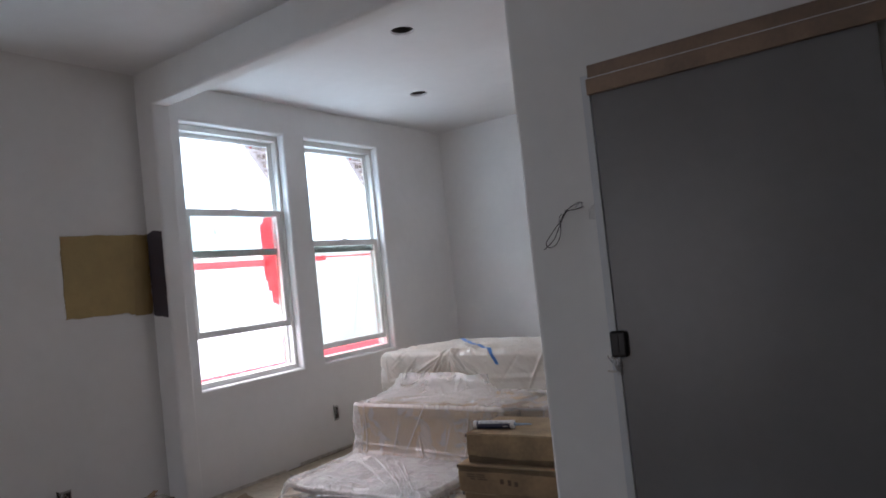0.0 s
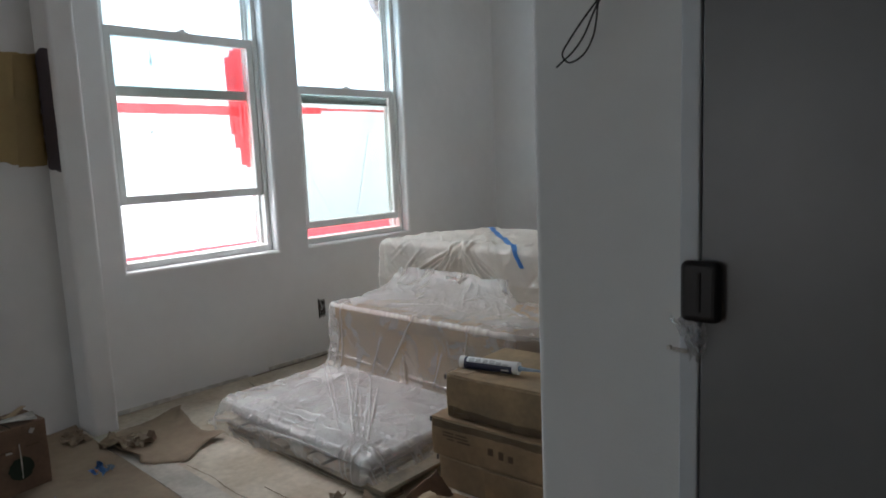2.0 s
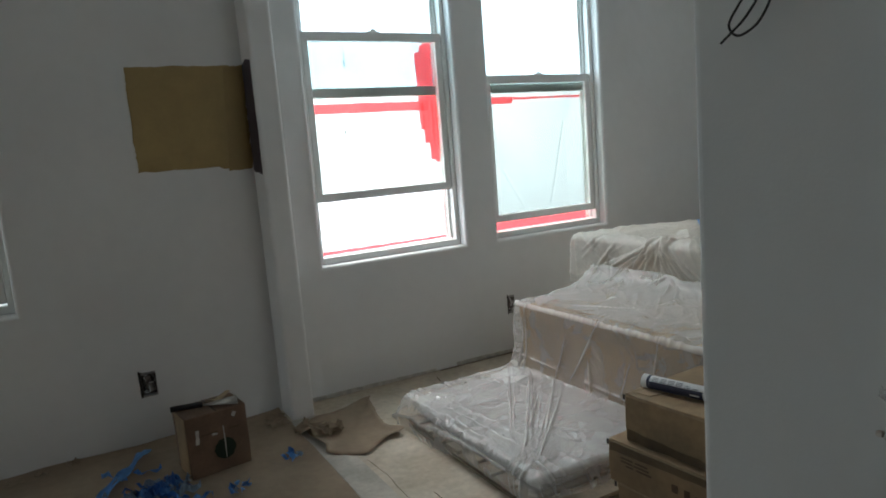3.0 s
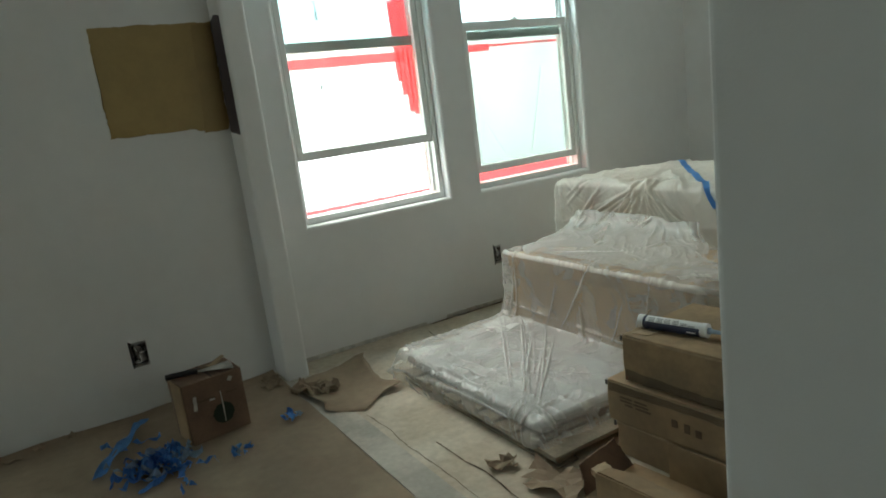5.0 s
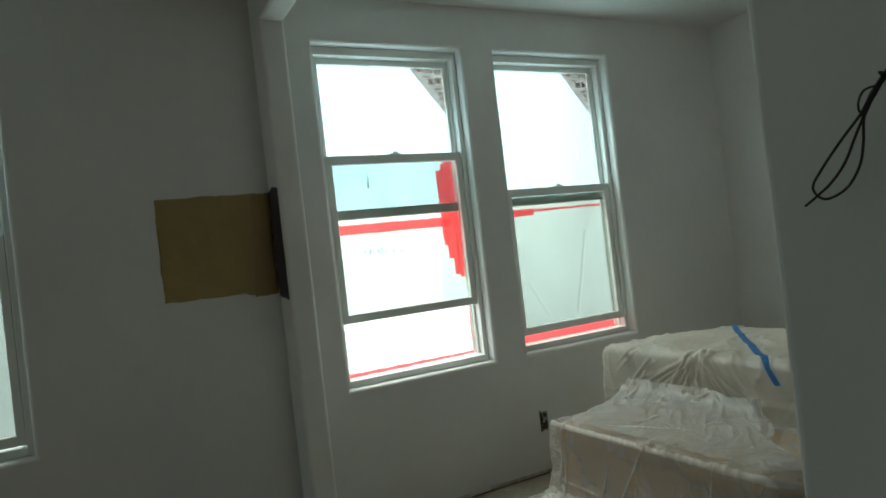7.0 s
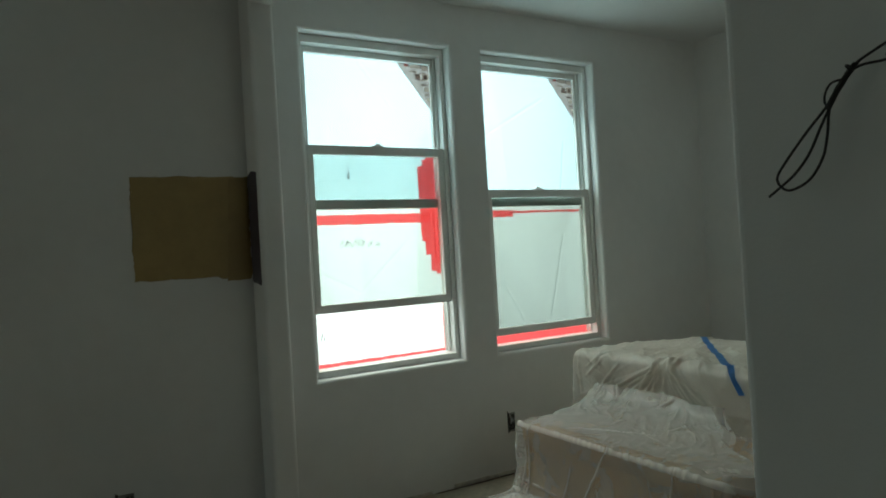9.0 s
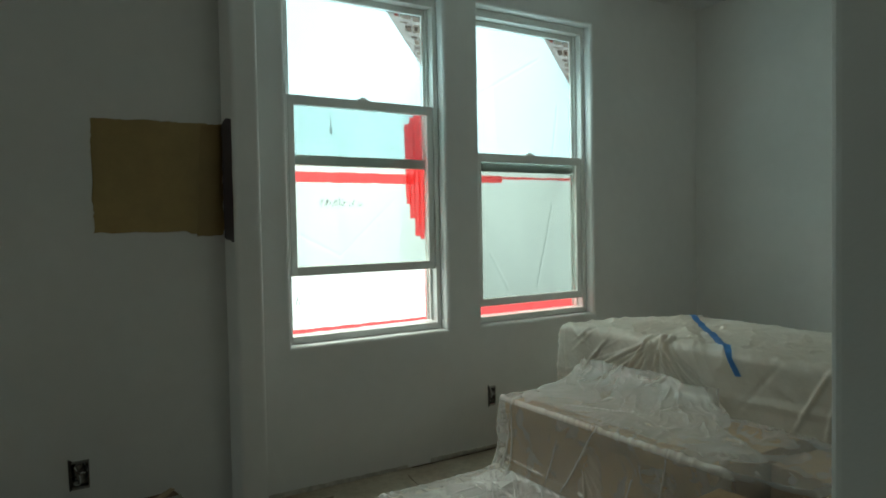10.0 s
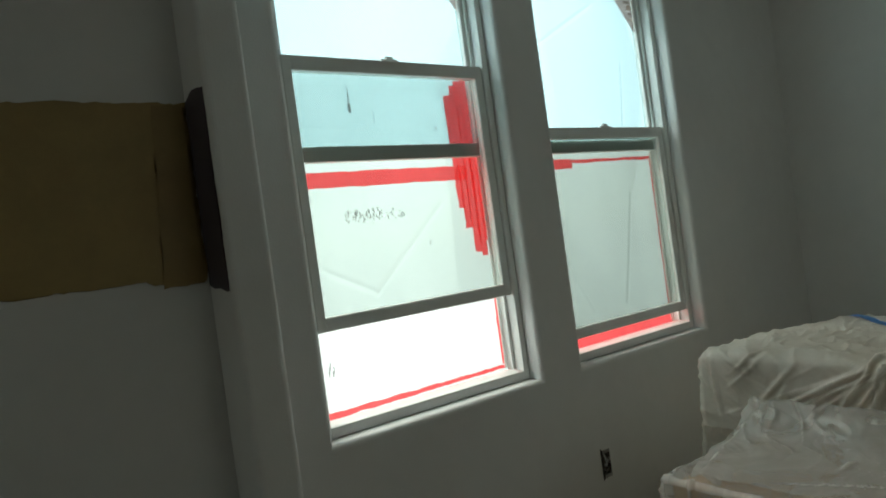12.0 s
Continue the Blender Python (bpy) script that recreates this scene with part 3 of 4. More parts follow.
dirt(rect(a1 + 0.263, a1 + 0.275, 1.80, 1.835), 81, "thin dark drip mark on the window glass")
dirt(rect(a1 + 0.62, a1 + 0.63, 1.735, 1.75), 82, "small dark dirt speck on the window glass")

for k in range(5):
    dirt(rect(a1 + 0.055 + 0.005 * k, a1 + 0.059 + 0.005 * k, 0.92 + 0.013 * (k % 3), 0.94 + 0.016 * (k % 3)), 86 + k, "small dark dirt speck on the window glass")

# ---- paint trials on the wall ----
ob = part("paint_sample", ragged([(2.127, 1.310), (2.50, 1.312), (2.52, 1.298), (2.662, 1.296), (2.662, 1.800), (2.127, 1.793)], 0.009, 11, lambda u, v, d: (WX + d, u, v), 0.0025), TAN)
tagged(ob, "square of tan paint rolled on white wall", "paint sample")
part("second_coat", ragged([(2.545, 1.288), (2.655, 1.292), (2.655, 1.792), (2.57, 1.79), (2.56, 1.6)], 0.007, 14, lambda u, v, d: (WX + 0.0025 + d, u, v), 0.0012), TAN_WET, ob, "darker second coat of tan paint")
ob = part("paint_sample", ragged([(WX + 0.006, 1.275), (WX + 0.165, 1.258), (WX + 0.168, 1.80), (WX + 0.08, 1.815), (WX + 0.006, 1.80)], 0.006, 12, lambda u, v, d: (u, PY0 - d, v), 0.0025), PURPLE)
tagged(ob, "dark purple paint patch on the pilaster side", "paint sample")


# ---- electric boxes ----
def outlet(y0, y1, z0, z1, seed):
    t = thing("outlet_box", (WX, (y0 + y1) / 2, (z0 + z1) / 2), "open electrical box with loose wires in the wall", "outlet", "open electric boxes")
    w, h = (y1 - y0) / 2, (z1 - z0) / 2
    part("box_body", merge(box(-0.062, -0.058, -w, w, -h, h), box(-0.06, 0.001, -w, -w + 0.003, -h, h), box(-0.06, 0.001, w - 0.003, w, -h, h), box(-0.06, 0.001, -w, w, -h, -h + 0.003), box(-0.06, 0.001, -w, w, h - 0.003, h)), BOXGREY, t)
    part("mounting_ear", box(-0.004, 0.003, -w + 0.002, w - 0.002, h - 0.012, h - 0.002, 0.001), METAL, t)
    part("mounting_ear", box(-0.004, 0.003, -w + 0.002, w - 0.002, -h + 0.002, -h + 0.012, 0.001), METAL, t)
    rng = random.Random(seed)
    bm = box(-0.03, -0.008, -w * 0.5, w * 0.55, -h * 0.7, h * 0.65, 0.004)
    bmesh.ops.rotate(bm, cent=(0, 0, 0), matrix=Matrix.Rotation(0.25, 3, "X"), verts=bm.verts)
    part("loose_receptacle", bm, BOXGREY, t)
    for mm in (RUBBER, WHITE, METAL, WHITE):
        pts = [(-0.05, rng.uniform(-w, w) * 0.7, rng.uniform(-h, h) * 0.7)] + [(rng.uniform(-0.03, 0.006), rng.uniform(-w, w) * 0.75, rng.uniform(-h, h) * 0.75) for _ in range(5)]
        part("wire", tube(smooth_path(pts, 5), 0.0025, 6), mm, t)
    part("torn_edge", ragged([(-w - 0.008, -h - 0.006), (-w + 0.001, -h), (-w + 0.001, h), (-w - 0.01, h + 0.012)], 0.004, seed, lambda u, v, d: (d, u, v), 0.002), DARKBOX, t)
    return t


for k, o in enumerate(OUTLETS):
    outlet(*o, 20 + k)


# ---- sliding door ----
def barn_door():
    x0, x1, yf, yb = -0.838, 0.088, 2.612, 2.650
    t = thing("sliding_door", (x0, yb, 0.012), "charcoal grey sliding door hung from a wooden header", "door")
    o = Vector((x0, yb, 0.012))

    def put(name, bm, mat, parent, label="", smooth=False):
        bmesh.ops.translate(bm, vec=-o, verts=bm.verts)
        return part(name, bm, mat, parent, label, smooth)

    put("door_panel", box(x0 + 0.034, x1, yf, yb, 0.012, 2.02, 0.002), DOOR, t)
    put("edge_strip", box(x0, x0 + 0.031, yf - 0.002, yb, 0.012, 2.02, 0.003), TRIMW, t, "white painted edge strip")
    bm = box(-0.830, -0.768, 2.588, 2.6105, 0.977, 1.073, 0.011, 4)
    h = put("handle", bm, BLACK, t, "black plastic cup handle")
    bm = box(-0.800, -0.795, 2.586, 2.590, 0.994, 1.057, 0.0018)
    put("finger_ridge", bm, BLACK, h)
    bmt = bmesh.new()
    rng = random.Random(12)
    n = 9
    grid = [[bmt.verts.new((-0.866 + 0.054 * (i + rng.uniform(-0.4, 0.4)) / n + 0.02 * (1 - j / n) * (i < 4), 2.606 - 0.022 * abs(((i * 0.8 + j * 0.5) % 2) - 1) * rng.uniform(0.3, 1), 0.918 + 0.064 * (j + rng.uniform(-0.4, 0.4)) / n - 0.012 * math.sin(i * 1.1))) for j in range(n + 1)] for i in range(n + 1)]
    for i in range(n):
        for j in range(n):
            if not (i < 2 and j < 5):
                bmt.faces.new([grid[i][j], grid[i + 1][j], grid[i + 1][j + 1], grid[i][j + 1]])
    bmesh.ops.translate(bmt, vec=(0.022, 0, 0.004), verts=bmt.verts)
    put("tape_scrap", bmt, SCRAP, h, "clear tape scrap stuck under the handle")
    put("paint_chip", merge(box(-0.846, -0.822, 2.600, 2.6095, 0.922, 0.928, 0.002), box(-0.856, -0.848, 2.602, 2.6095, 0.923, 0.930, 0.002)), PLASTER, h, "pale chip of paint held by the tape")
    return t


barn_door()


def door_header():
    t = thing("door_header", (-0.808, 2.665, 1.945), "dark wood sliding door header with a metal track line", "door track")
    part("board", box(0, 1.9, -0.055, 0.0, 0.062, 0.110, 0.002), WOOD, t)
    part("track", box(0.001, 1.9, -0.060, 0.0, 0.055, 0.062, 0.001), WHITE, t, "pale aluminium track line")
    part("fascia", box(-0.002, 1.9, -0.075, -0.055, -0.003, 0.055, 0.002), WOOD, t)
    return t


door_header()


# ---- coiled cable hanging from the wall ----
def wall_cable():
    root = Vector((-0.905, 2.665, 1.552))
    t = thing("hanging_cable", root, "loop of black cable hanging from a wall hole", "cable")

    def lead(name, points, radius, mat=RUBBER, label=""):
        pts = [Vector((x, 2.665 - off, z)) - root for x, off, z in points]
        return part(name, tube(smooth_path(pts, 6), radius, 7), mat, t, label, smooth=True)

    lead("cable", [(-0.905, -0.02, 1.552), (-0.912, 0.012, 1.562), (-0.945, 0.022, 1.549), (-0.966, 0.032, 1.532), (-0.990, 0.036, 1.498), (-1.018, 0.035, 1.471), (-1.047, 0.034, 1.440), (-1.061, 0.034, 1.420), (-1.054, 0.034, 1.406), (-1.040, 0.035, 1.403), (-1.017, 0.036, 1.413), (-0.999, 0.037, 1.437), (-0.992, 0.037, 1.463), (-0.987, 0.036, 1.495), (-0.968, 0.033, 1.526)], 0.0017)
    lead("tail", [(-0.905, -0.02, 1.548), (-0.908, 0.014, 1.541), (-0.930, 0.020, 1.537), (-0.962, 0.030, 1.533), (-0.983, 0.038, 1.499), (-0.997, 0.040, 1.474), (-1.014, 0.040, 1.443), (-1.034, 0.040, 1.421), (-1.054, 0.040, 1.407), (-1.071, 0.038, 1.397)], 0.0017)
    lead("side_loop", [(-0.968, 0.034, 1.524), (-0.985, 0.034, 1.523), (-0.994, 0.033, 1.512), (-0.994, 0.034, 1.500), (-0.988, 0.035, 1.497)], 0.0014)
    for k in range(4):
        a = 1.57 * k
        c, d = 0.0024 * math.cos(a), 0.0024 * math.sin(a)
        lead("twist", [(-0.958 + c, 0.030 + d, 1.540), (-0.968 - d, 0.033 + c, 1.527), (-0.978 - c, 0.036 - d, 1.512), (-0.990 + d, 0.037 - c, 1.493)], 0.0019)
    lead("twist_end", [(-0.962, 0.031, 1.530), (-0.964, 0.040, 1.537), (-0.957, 0.043, 1.534)], 0.0016)
    lead("bared_loop", [(-0.930, 0.022, 1.541), (-0.913, 0.020, 1.558), (-0.903, 0.018, 1.560), (-0.903, 0.018, 1.545), (-0.915, 0.020, 1.540)], 0.0013, GREYINK, "grey stripped end of the cable")
    return t


wall_cable()
ring = [(-0.83 + 0.055 * (1 + 0.2 * math.sin(3 * k)) * math.cos(k * 0.524), 1.515 + 0.045 * (1 + 0.25 * math.cos(2 * k)) * math.sin(k * 0.524)) for k in range(12)]
ob = part("dust_smudge", ragged(ring, 0.006, 91, lambda u, v, d: (u, 2.6648 - d, v), 0.0006), SMUDGE)
tagged(ob, "faint grey hand smudge on the white wall", "smudge")


# ---- cartons ----
def carton_mesh(w, d, h, bevel=0.006, sag=0.004, seed=0.0):
    bm = box(-w / 2, w / 2, -d / 2, d / 2, 0, h, bevel, 2)
    bmesh.ops.subdivide_edges(bm, edges=[e for e in bm.edges if e.calc_length() > 0.08], cuts=5, use_grid_fill=True)
    for v in bm.verts:
        k = sag * noise.noise((v.co.x * 5 + seed, v.co.y * 5, v.co.z * 7))
        v.co += Vector((k, k, k * 0.6 if v.co.z > 0.01 else 0))
    return bm


def flat_print(parent, w, d, h, marks, mat):
    for x, z, ww, hh in marks:
        part("printed_mark", box(x - ww / 2, x + ww / 2, -d / 2 - 0.0045, -d / 2 - 0.0035, z - hh / 2, z + hh / 2), mat, parent)


def carton(place, turn, w, d, h, seed, label, mat=None, group="", bevel=0.0035):
    t = thing("carton", place, label, "cardboard box", group, turn)
    body = part("carton_body", carton_mesh(w, d, h, bevel, 0.004 if bevel < 0.01 else 0.014, seed), mat or CARD, t)
    return t, body


GROUP = "stack of flat cartons"
t, body = carton((-1.66, 3.56, 0.002), 3, 0.88, 0.40, 0.128, 1, "brown cardboard carton at the bottom of a stack", group=GROUP)
t, body = carton((-1.68, 3.555, 0.132), 4, 0.88, 0.40, 0.15, 2, "brown cardboard carton with faded printing", group=GROUP)
flat_print(body, 0.88, 0.40, 0.15, [(-0.36, 0.098, 0.05, 0.006), (-0.30, 0.098, 0.05, 0.006), (-0.36, 0.086, 0.05, 0.006), (-0.30, 0.086, 0.06, 0.006), (-0.35, 0.074, 0.03, 0.006), (-0.29, 0.074, 0.06, 0.006)], BROWN_INK_SHADE)
flat_print(body, 0.88, 0.40, 0.15, [(-0.17, 0.07, 0.022, 0.026), (-0.125, 0.066, 0.02, 0.03), (-0.085, 0.062, 0.02, 0.024)], BROWN_INK_SHADE)
# darker strip near the upper edge of the front
part("dark_band", ragged([(-0.43, 0.112), (-0.1, 0.120), (0.2, 0.114), (0.43, 0.118), (0.43, 0.144), (-0.43, 0.144)], 0.004, 72, lambda u, v, d: (u, -0.2062 - d, v), 0.0006), DARK_FILM, body)
t, body = carton((-1.62, 3.58, 0.286), 4, 0.88, 0.40, 0.165, 3, "brown cardboard carton with a dented top corner", CARD_TOP, GROUP)
# darker strip along the lower edge of the front
part("dark_band", ragged([(-0.43, 0.006), (0.43, 0.006), (0.43, 0.03), (0.1, 0.040), (-0.15, 0.032), (-0.43, 0.044)], 0.004, 71, lambda u, v, d: (u, -0.2062 - d, v), 0.0006), DARK_FILM, body)
part("torn_patch", ragged([(-0.42, -0.18), (-0.36, -0.17), (-0.35, -0.1), (-0.41, -0.11)], 0.008, 4, lambda u, v, d: (u, v, 0.166 + d), 0.002), CARD_IN, body)


for ob in [o for o in bpy.data.objects if o.name.startswith("carton_body")][:3]:
    w, d = 0.88, 0.40
    h = max(v.co.z for v in ob.data.vertices)
    # paler strip along the top of each carton front
    part("pale_edge", ragged([(-w / 2 + 0.01, h - 0.010), (w / 2 - 0.01, h - 0.008), (w / 2 - 0.01, h - 0.002), (-w / 2 + 0.01, h - 0.002)], 0.003, 81, lambda u, v, e: (u, -d / 2 - 0.0055 - e, v), 0.0005), CARD_IN, ob, "pale upper edge")
    part("corner_gap", box(-w / 2 - 0.004, -w / 2 + 0.004, -d / 2 - 0.0065, -d / 2 - 0.004, h - 0.022, h - 0.004), INK, ob, "dark gap at the corner of the lid")


def open_carton():
    t = thing("open_carton", (-1.62, 3.22, 0.004), "torn open brown carton lying on the floor", "cardboard box", turn=6)
    part("bottom_panel", box(-0.36, 0.40, -0.13, 0.13, 0, 0.006), CARD, t)
    part("side_panel", box(-0.30, 0.40, -0.136, -0.130, 0.0, 0.115, 0.002), CARD, t)
    part("side_panel", box(-0.22, 0.40, 0.124, 0.130, 0.0, 0.13, 0.002), CARD, t)
    part("top_flap", ragged([(-0.30, -0.13), (0.40, -0.13), (0.40, -0.055), (-0.22, -0.06), (-0.29, -0.08)], 0.008, 5, lambda u, v, d: (u, v, 0.113 + d - (v + 0.13) * 0.1), 0.005), CARD, t)
    part("torn_corner", ragged([(-0.335, -0.12), (-0.29, -0.13), (-0.285, -0.07), (-0.325, -0.06)], 0.012, 6, lambda u, v, d: (u, v, 0.09 + d), 0.02), CARD_IN, t)
    part("end_flap", ragged([(-0.12, 0.0), (0.12, 0.0), (0.1, 0.12), (-0.09, 0.10)], 0.008, 7, lambda u, v, d: (-0.36 - v * 0.5 + d, u, 0.004 + v * 0.75), 0.005), CARD_OLD, t)
    return t


open_carton()


# ---- covered goods on a pallet ----
def pallet():
    t = thing("pallet", (-2.69, 4.295, 0.0), "weathered wooden pallet under the covered boxes", "pallet")
    for k in range(3):
        part("runner", box(-0.53, 0.53, -1.18 + k * 1.12, -1.10 + k * 1.12, 0.013, 0.036, 0.003), PALLET, t)
    for k in range(9):
        part("deck_board", box(-0.56 + k * 0.126, -0.46 + k * 0.126, -1.2, 1.2, 0.038, 0.054, 0.003), PALLET, t)
    for k in range(3):
        part("base_board", box(-0.54, 0.54, -1.19 + k * 1.12, -1.09 + k * 1.12, 0.0, 0.011, 0.003), PALLET, t)
    return t


pallet()
STACK = "boxes under the dust sheet"
t, body = carton((-2.805, 4.32, 0.056), 0, 1.06, 2.34, 0.055, 5, "flat pack in pale foam wrap on the pallet", WRAP, STACK, 0.022)
t, body = carton((-2.76, 4.60, 0.113), 0.5, 1.13, 1.50, 0.335, 6, "large brown carton under clear plastic sheeting", group=STACK)
part("lid", carton_mesh(1.142, 1.512, 0.062, 0.004, 0.003, 6.5), CARD, t).location = (0, 0, 0.278)
t, body = carton((-1.86, 4.75, 0.0), -2, 0.55, 1.2, 0.42, 7, "brown carton standing beside the covered stack", group=STACK)
t, body = carton((-2.655, 4.86, 0.454), 0, 1.58, 0.80, 0.262, 8, "long carton on top under cloudy plastic", group=STACK)


def profile(points, n):
    pts = smooth_path([(0, *p) for p in points], 8)
    length = [0.0]
    for a, b in zip(pts, pts[1:]):
        length.append(length[-1] + (b - a).length)
    out, k = [], 0
    for i in range(n + 1):
        s = length[-1] * i / n
        while k < len(pts) - 2 and length[k + 1] < s:
            k += 1
        f = (s - length[k]) / max(1e-6, length[k + 1] - length[k])
        p = pts[k].lerp(pts[k + 1], min(1, max(0, f)))
        out.append((p.y, p.z))
    return out


def crumple(x, y, z, s=1.0, lean=0.6):
    """Crushed film: sharp thin ridges of three sizes that run mostly one way, over a slow sag."""
    w = 0.06 * noise.noise((x * 4, y * 4, z * 4 + 3))
    u, v = x + lean * y + lean * z + w, y - z - lean * x + w
    total = 0.006 * noise.noise((x * 2.5, y * 2.5, z * 2.5 + 4))
    for k, (f, a) in enumerate(((7.0, 0.010), (15.0, 0.008), (33.0, 0.0048))):
        ridge = 1 - abs(noise.noise((u * f, v * f * 0.42, z * f * 0.3 + 7 * k)))
        total += a * ridge ** 5 * max(0.0, 0.55 + noise.noise((x * 3 + k, y * 3, z * 3 + 11)))
    return s * total


def fold_set(seed, count, x0, x1, length, slope, amp):
    rng = random.Random(seed)
    out = []
    for _ in range(count):
        a = rng.uniform(-0.1, 0.85) * length
        out.append((rng.uniform(x0, x1), a, a + rng.uniform(0.12, 0.45) * length, rng.gauss(0, slope), rng.uniform(0.005, 0.015), amp * rng.uniform(0.2, 1.0) ** 1.5 * rng.choice((1, 1, -0.7))))
    return out


def drape(name, points, xl, xr, base, mat, label, n=150, m=130, flare=0.05, folds=(), rough_front=0.0, rumple=1.0, rough_back=0.0, hem=None, waves=()):
    """A sheet laid over a stepped profile (y, z), hanging down at both sides to base(y); folds run along it."""
    bm = bmesh.new()
    rows = []
    line = profile(points, n)
    length = sum(math.dist(a, b) for a, b in zip(line, line[1:]))
    for i, (y, z) in enumerate(line):
        row = []
        left, right, low = xl(y), xr(y), base(y)
        drop = max(0.0, z - low)
        here = length * i / n
        (ya, za), (yb, zb) = line[max(i - 1, 0)], line[min(i + 1, n)]
        up = Vector((0, -(zb - za), yb - ya)).normalized()
        live = [f for f in folds if f[1] < here < f[2]]
        for j in range(m + 1):
            u = j / m
            if u < 0.2:
                f = 1 - u / 0.2
                p = Vector((left - flare * f * f - 0.008, y, z - drop * f))
                push = Vector((-1, 0, 0.1))
                extra = 0.010 * math.sin(y * 31 + 3 * noise.noise((y * 5, z, 2))) * f
            elif u > 0.8:
                f = (u - 0.8) / 0.2
                p = Vector((right + flare * f * f + 0.008, y, z - drop * f))
                push = Vector((1, 0, 0.1))
                extra = 0.010 * math.sin(y * 27) * f
            else:
                f = (u - 0.2) / 0.6
                p = Vector((left + (right - left) * f, y, z)) + up * 0.006
                push = up
                extra = 0.0
                for x0, s0, s1, k, w, amp in live:
                    d = (p.x - x0 - k * (here - s0)) / w
                    if abs(d) < 1.6:
                        t = (here - s0) / (s1 - s0)
                        extra += amp * math.sin(math.pi * t) * max(0.0, 1 - abs(d) / 1.6)
            if rough_front and i < n * 0.25:
                p.y += rough_front * (noise.noise((p.x * 3.5, 2, 5)) + 0.4 * noise.noise((p.x * 11, 4, 5))) * (1 - i / (n * 0.25))
            if rough_back and i > n * 0.55:
                k = rough_back * (0.6 + noise.noise((p.x * 4, 9, 3)) + 0.35 * noise.noise((p.x * 13, 2, 8))) * (i / n - 0.55) / 0.45
                p -= Vector((0, 0.11, 0.075)) * k
            for at, reach, amp, tilt, seed in waves:
                d = (here - at - tilt * (p.x - left) - 0.012 * noise.noise((p.x * 5, seed, 0))) / reach
                if abs(d) < 1:
                    extra += amp * (1 - abs(d)) * max(0.0, 0.75 + noise.noise((p.x * 3, seed, 6)))
            if hem and i < n * 0.07:
                f = (1 - i / (n * 0.07)) ** 1.3
                p += Vector((0, -0.012 * f - 0.5 * hem(p.x) * f, -hem(p.x) * f))
            extra = 0.032 * math.tanh(extra / 0.032)
            c = crumple(p.x, p.y, p.z, rumple * (1.7 if u < 0.2 or u > 0.8 else 0.5 + 0.5 * abs(up.z)))
            row.append(bm.verts.new(p + push * (c + extra + 0.007)))
        rows.append(row)
    for r0, r1 in zip(rows, rows[1:]):
        for j in range(m):
            bm.faces.new([r0[j], r0[j + 1], r1[j + 1], r1[j]])
    ob = part(name, bm, mat, smooth=True)
    return tagged(ob, label, "plastic sheet")


def step(y, cuts):
    v = cuts[0][1]
    for (ya, va), (yb, vb) in zip(cuts, cuts[1:]):
        if ya <= y <= yb:
            f = (y - ya) / (yb - ya)
            return va + (vb - va) * f * f * (3 - 2 * f)
        if y > yb:
            v = vb
    return v


# clear sheet over the flat pack and the face of the large carton
LOWER = fold_set(5, 12, -3.3, -2.1, 1.3, 0.5, 0.010)
# upright folds on the carton's face
LOWER += [(-3.20, 0.62, 1.12, -0.10, 0.007, 0.020), (-3.27, 0.66, 1.10, 0.05, 0.006, 0.018), (-2.88, 0.74, 1.10, 0.55, 0.006, 0.024), (-2.98, 0.70, 0.98, 0.18, 0.006, 0.012), (-2.70, 0.70, 0.90, -0.35, 0.007, 0.018), (-2.55, 0.72, 0.98, 0.25, 0.006, 0.012), (-2.38, 0.70, 1.08, 0.12, 0.006, 0.016)]
# the bunch that runs from the carton's corner across the pack to its front corner
rng = random.Random(52)
for k in range(12):
    s1 = rng.uniform(0.6, 1.04)
    LOWER.append((-2.29 - 0.006 * k + rng.uniform(-0.008, 0.008), rng.uniform(0.02, 0.12), rng.uniform(0.62, 0.84), -1.0 - 0.045 * k + rng.uniform(-0.03, 0.03), rng.uniform(0.004, 0.008), rng.uniform(0.009, 0.020)))
LOWER += [(-2.29 - 0.02 * k, -0.03, 0.24 + 0.04 * k, -0.3 - 0.2 * k, 0.005, 0.010) for k in range(3)]
WAVES = [(0.040, 0.012, 0.010, 0.02, 1), (0.085, 0.014, 0.012, 0.03, 2), (0.125, 0.012, 0.012, 0.05, 3), (0.17, 0.014, 0.010, 0.09, 4), (0.58, 0.018, 0.008, 0.02, 5), (0.80, 0.014, 0.008, -0.04, 6)]
drape("dust_sheet", [(3.120, 0.048), (3.110, 0.070), (3.120, 0.100), (3.155, 0.118), (3.35, 0.118), (3.60, 0.119), (3.755, 0.126), (3.806, 0.18), (3.830, 0.31), (3.834, 0.450), (3.850, 0.461), (4.0, 0.460), (4.15, 0.462), (4.30, 0.464), (4.37, 0.47)],
      lambda y: step(y, [(3.0, -3.30), (3.25, -3.345), (3.82, -3.345), (4.5, -3.34)]), lambda y: step(y, [(3.0, -2.265), (3.70, -2.25), (3.80, -2.17), (3.92, -1.86), (4.5, -1.70)]),
      lambda y: step(y, [(3.0, 0.040), (3.65, 0.035), (3.82, 0.03), (4.5, 0.10)]), DRAPE, "clear plastic dust sheet draped over stacked boxes", 400, 460, flare=0.045, folds=LOWER, rumple=1.25, waves=WAVES, hem=lambda x: 0.042 * max(0.0, min(1.0, (-2.65 - x) / 0.4)))

# cloudy sheet over the top carton, gathered under the tape
UPPER = fold_set(6, 26, -3.5, -1.9, 1.4, 0.9, 0.010) + fold_set(8, 20, -3.5, -2.9, 0.36, 1.3, 0.012)
rng = random.Random(31)
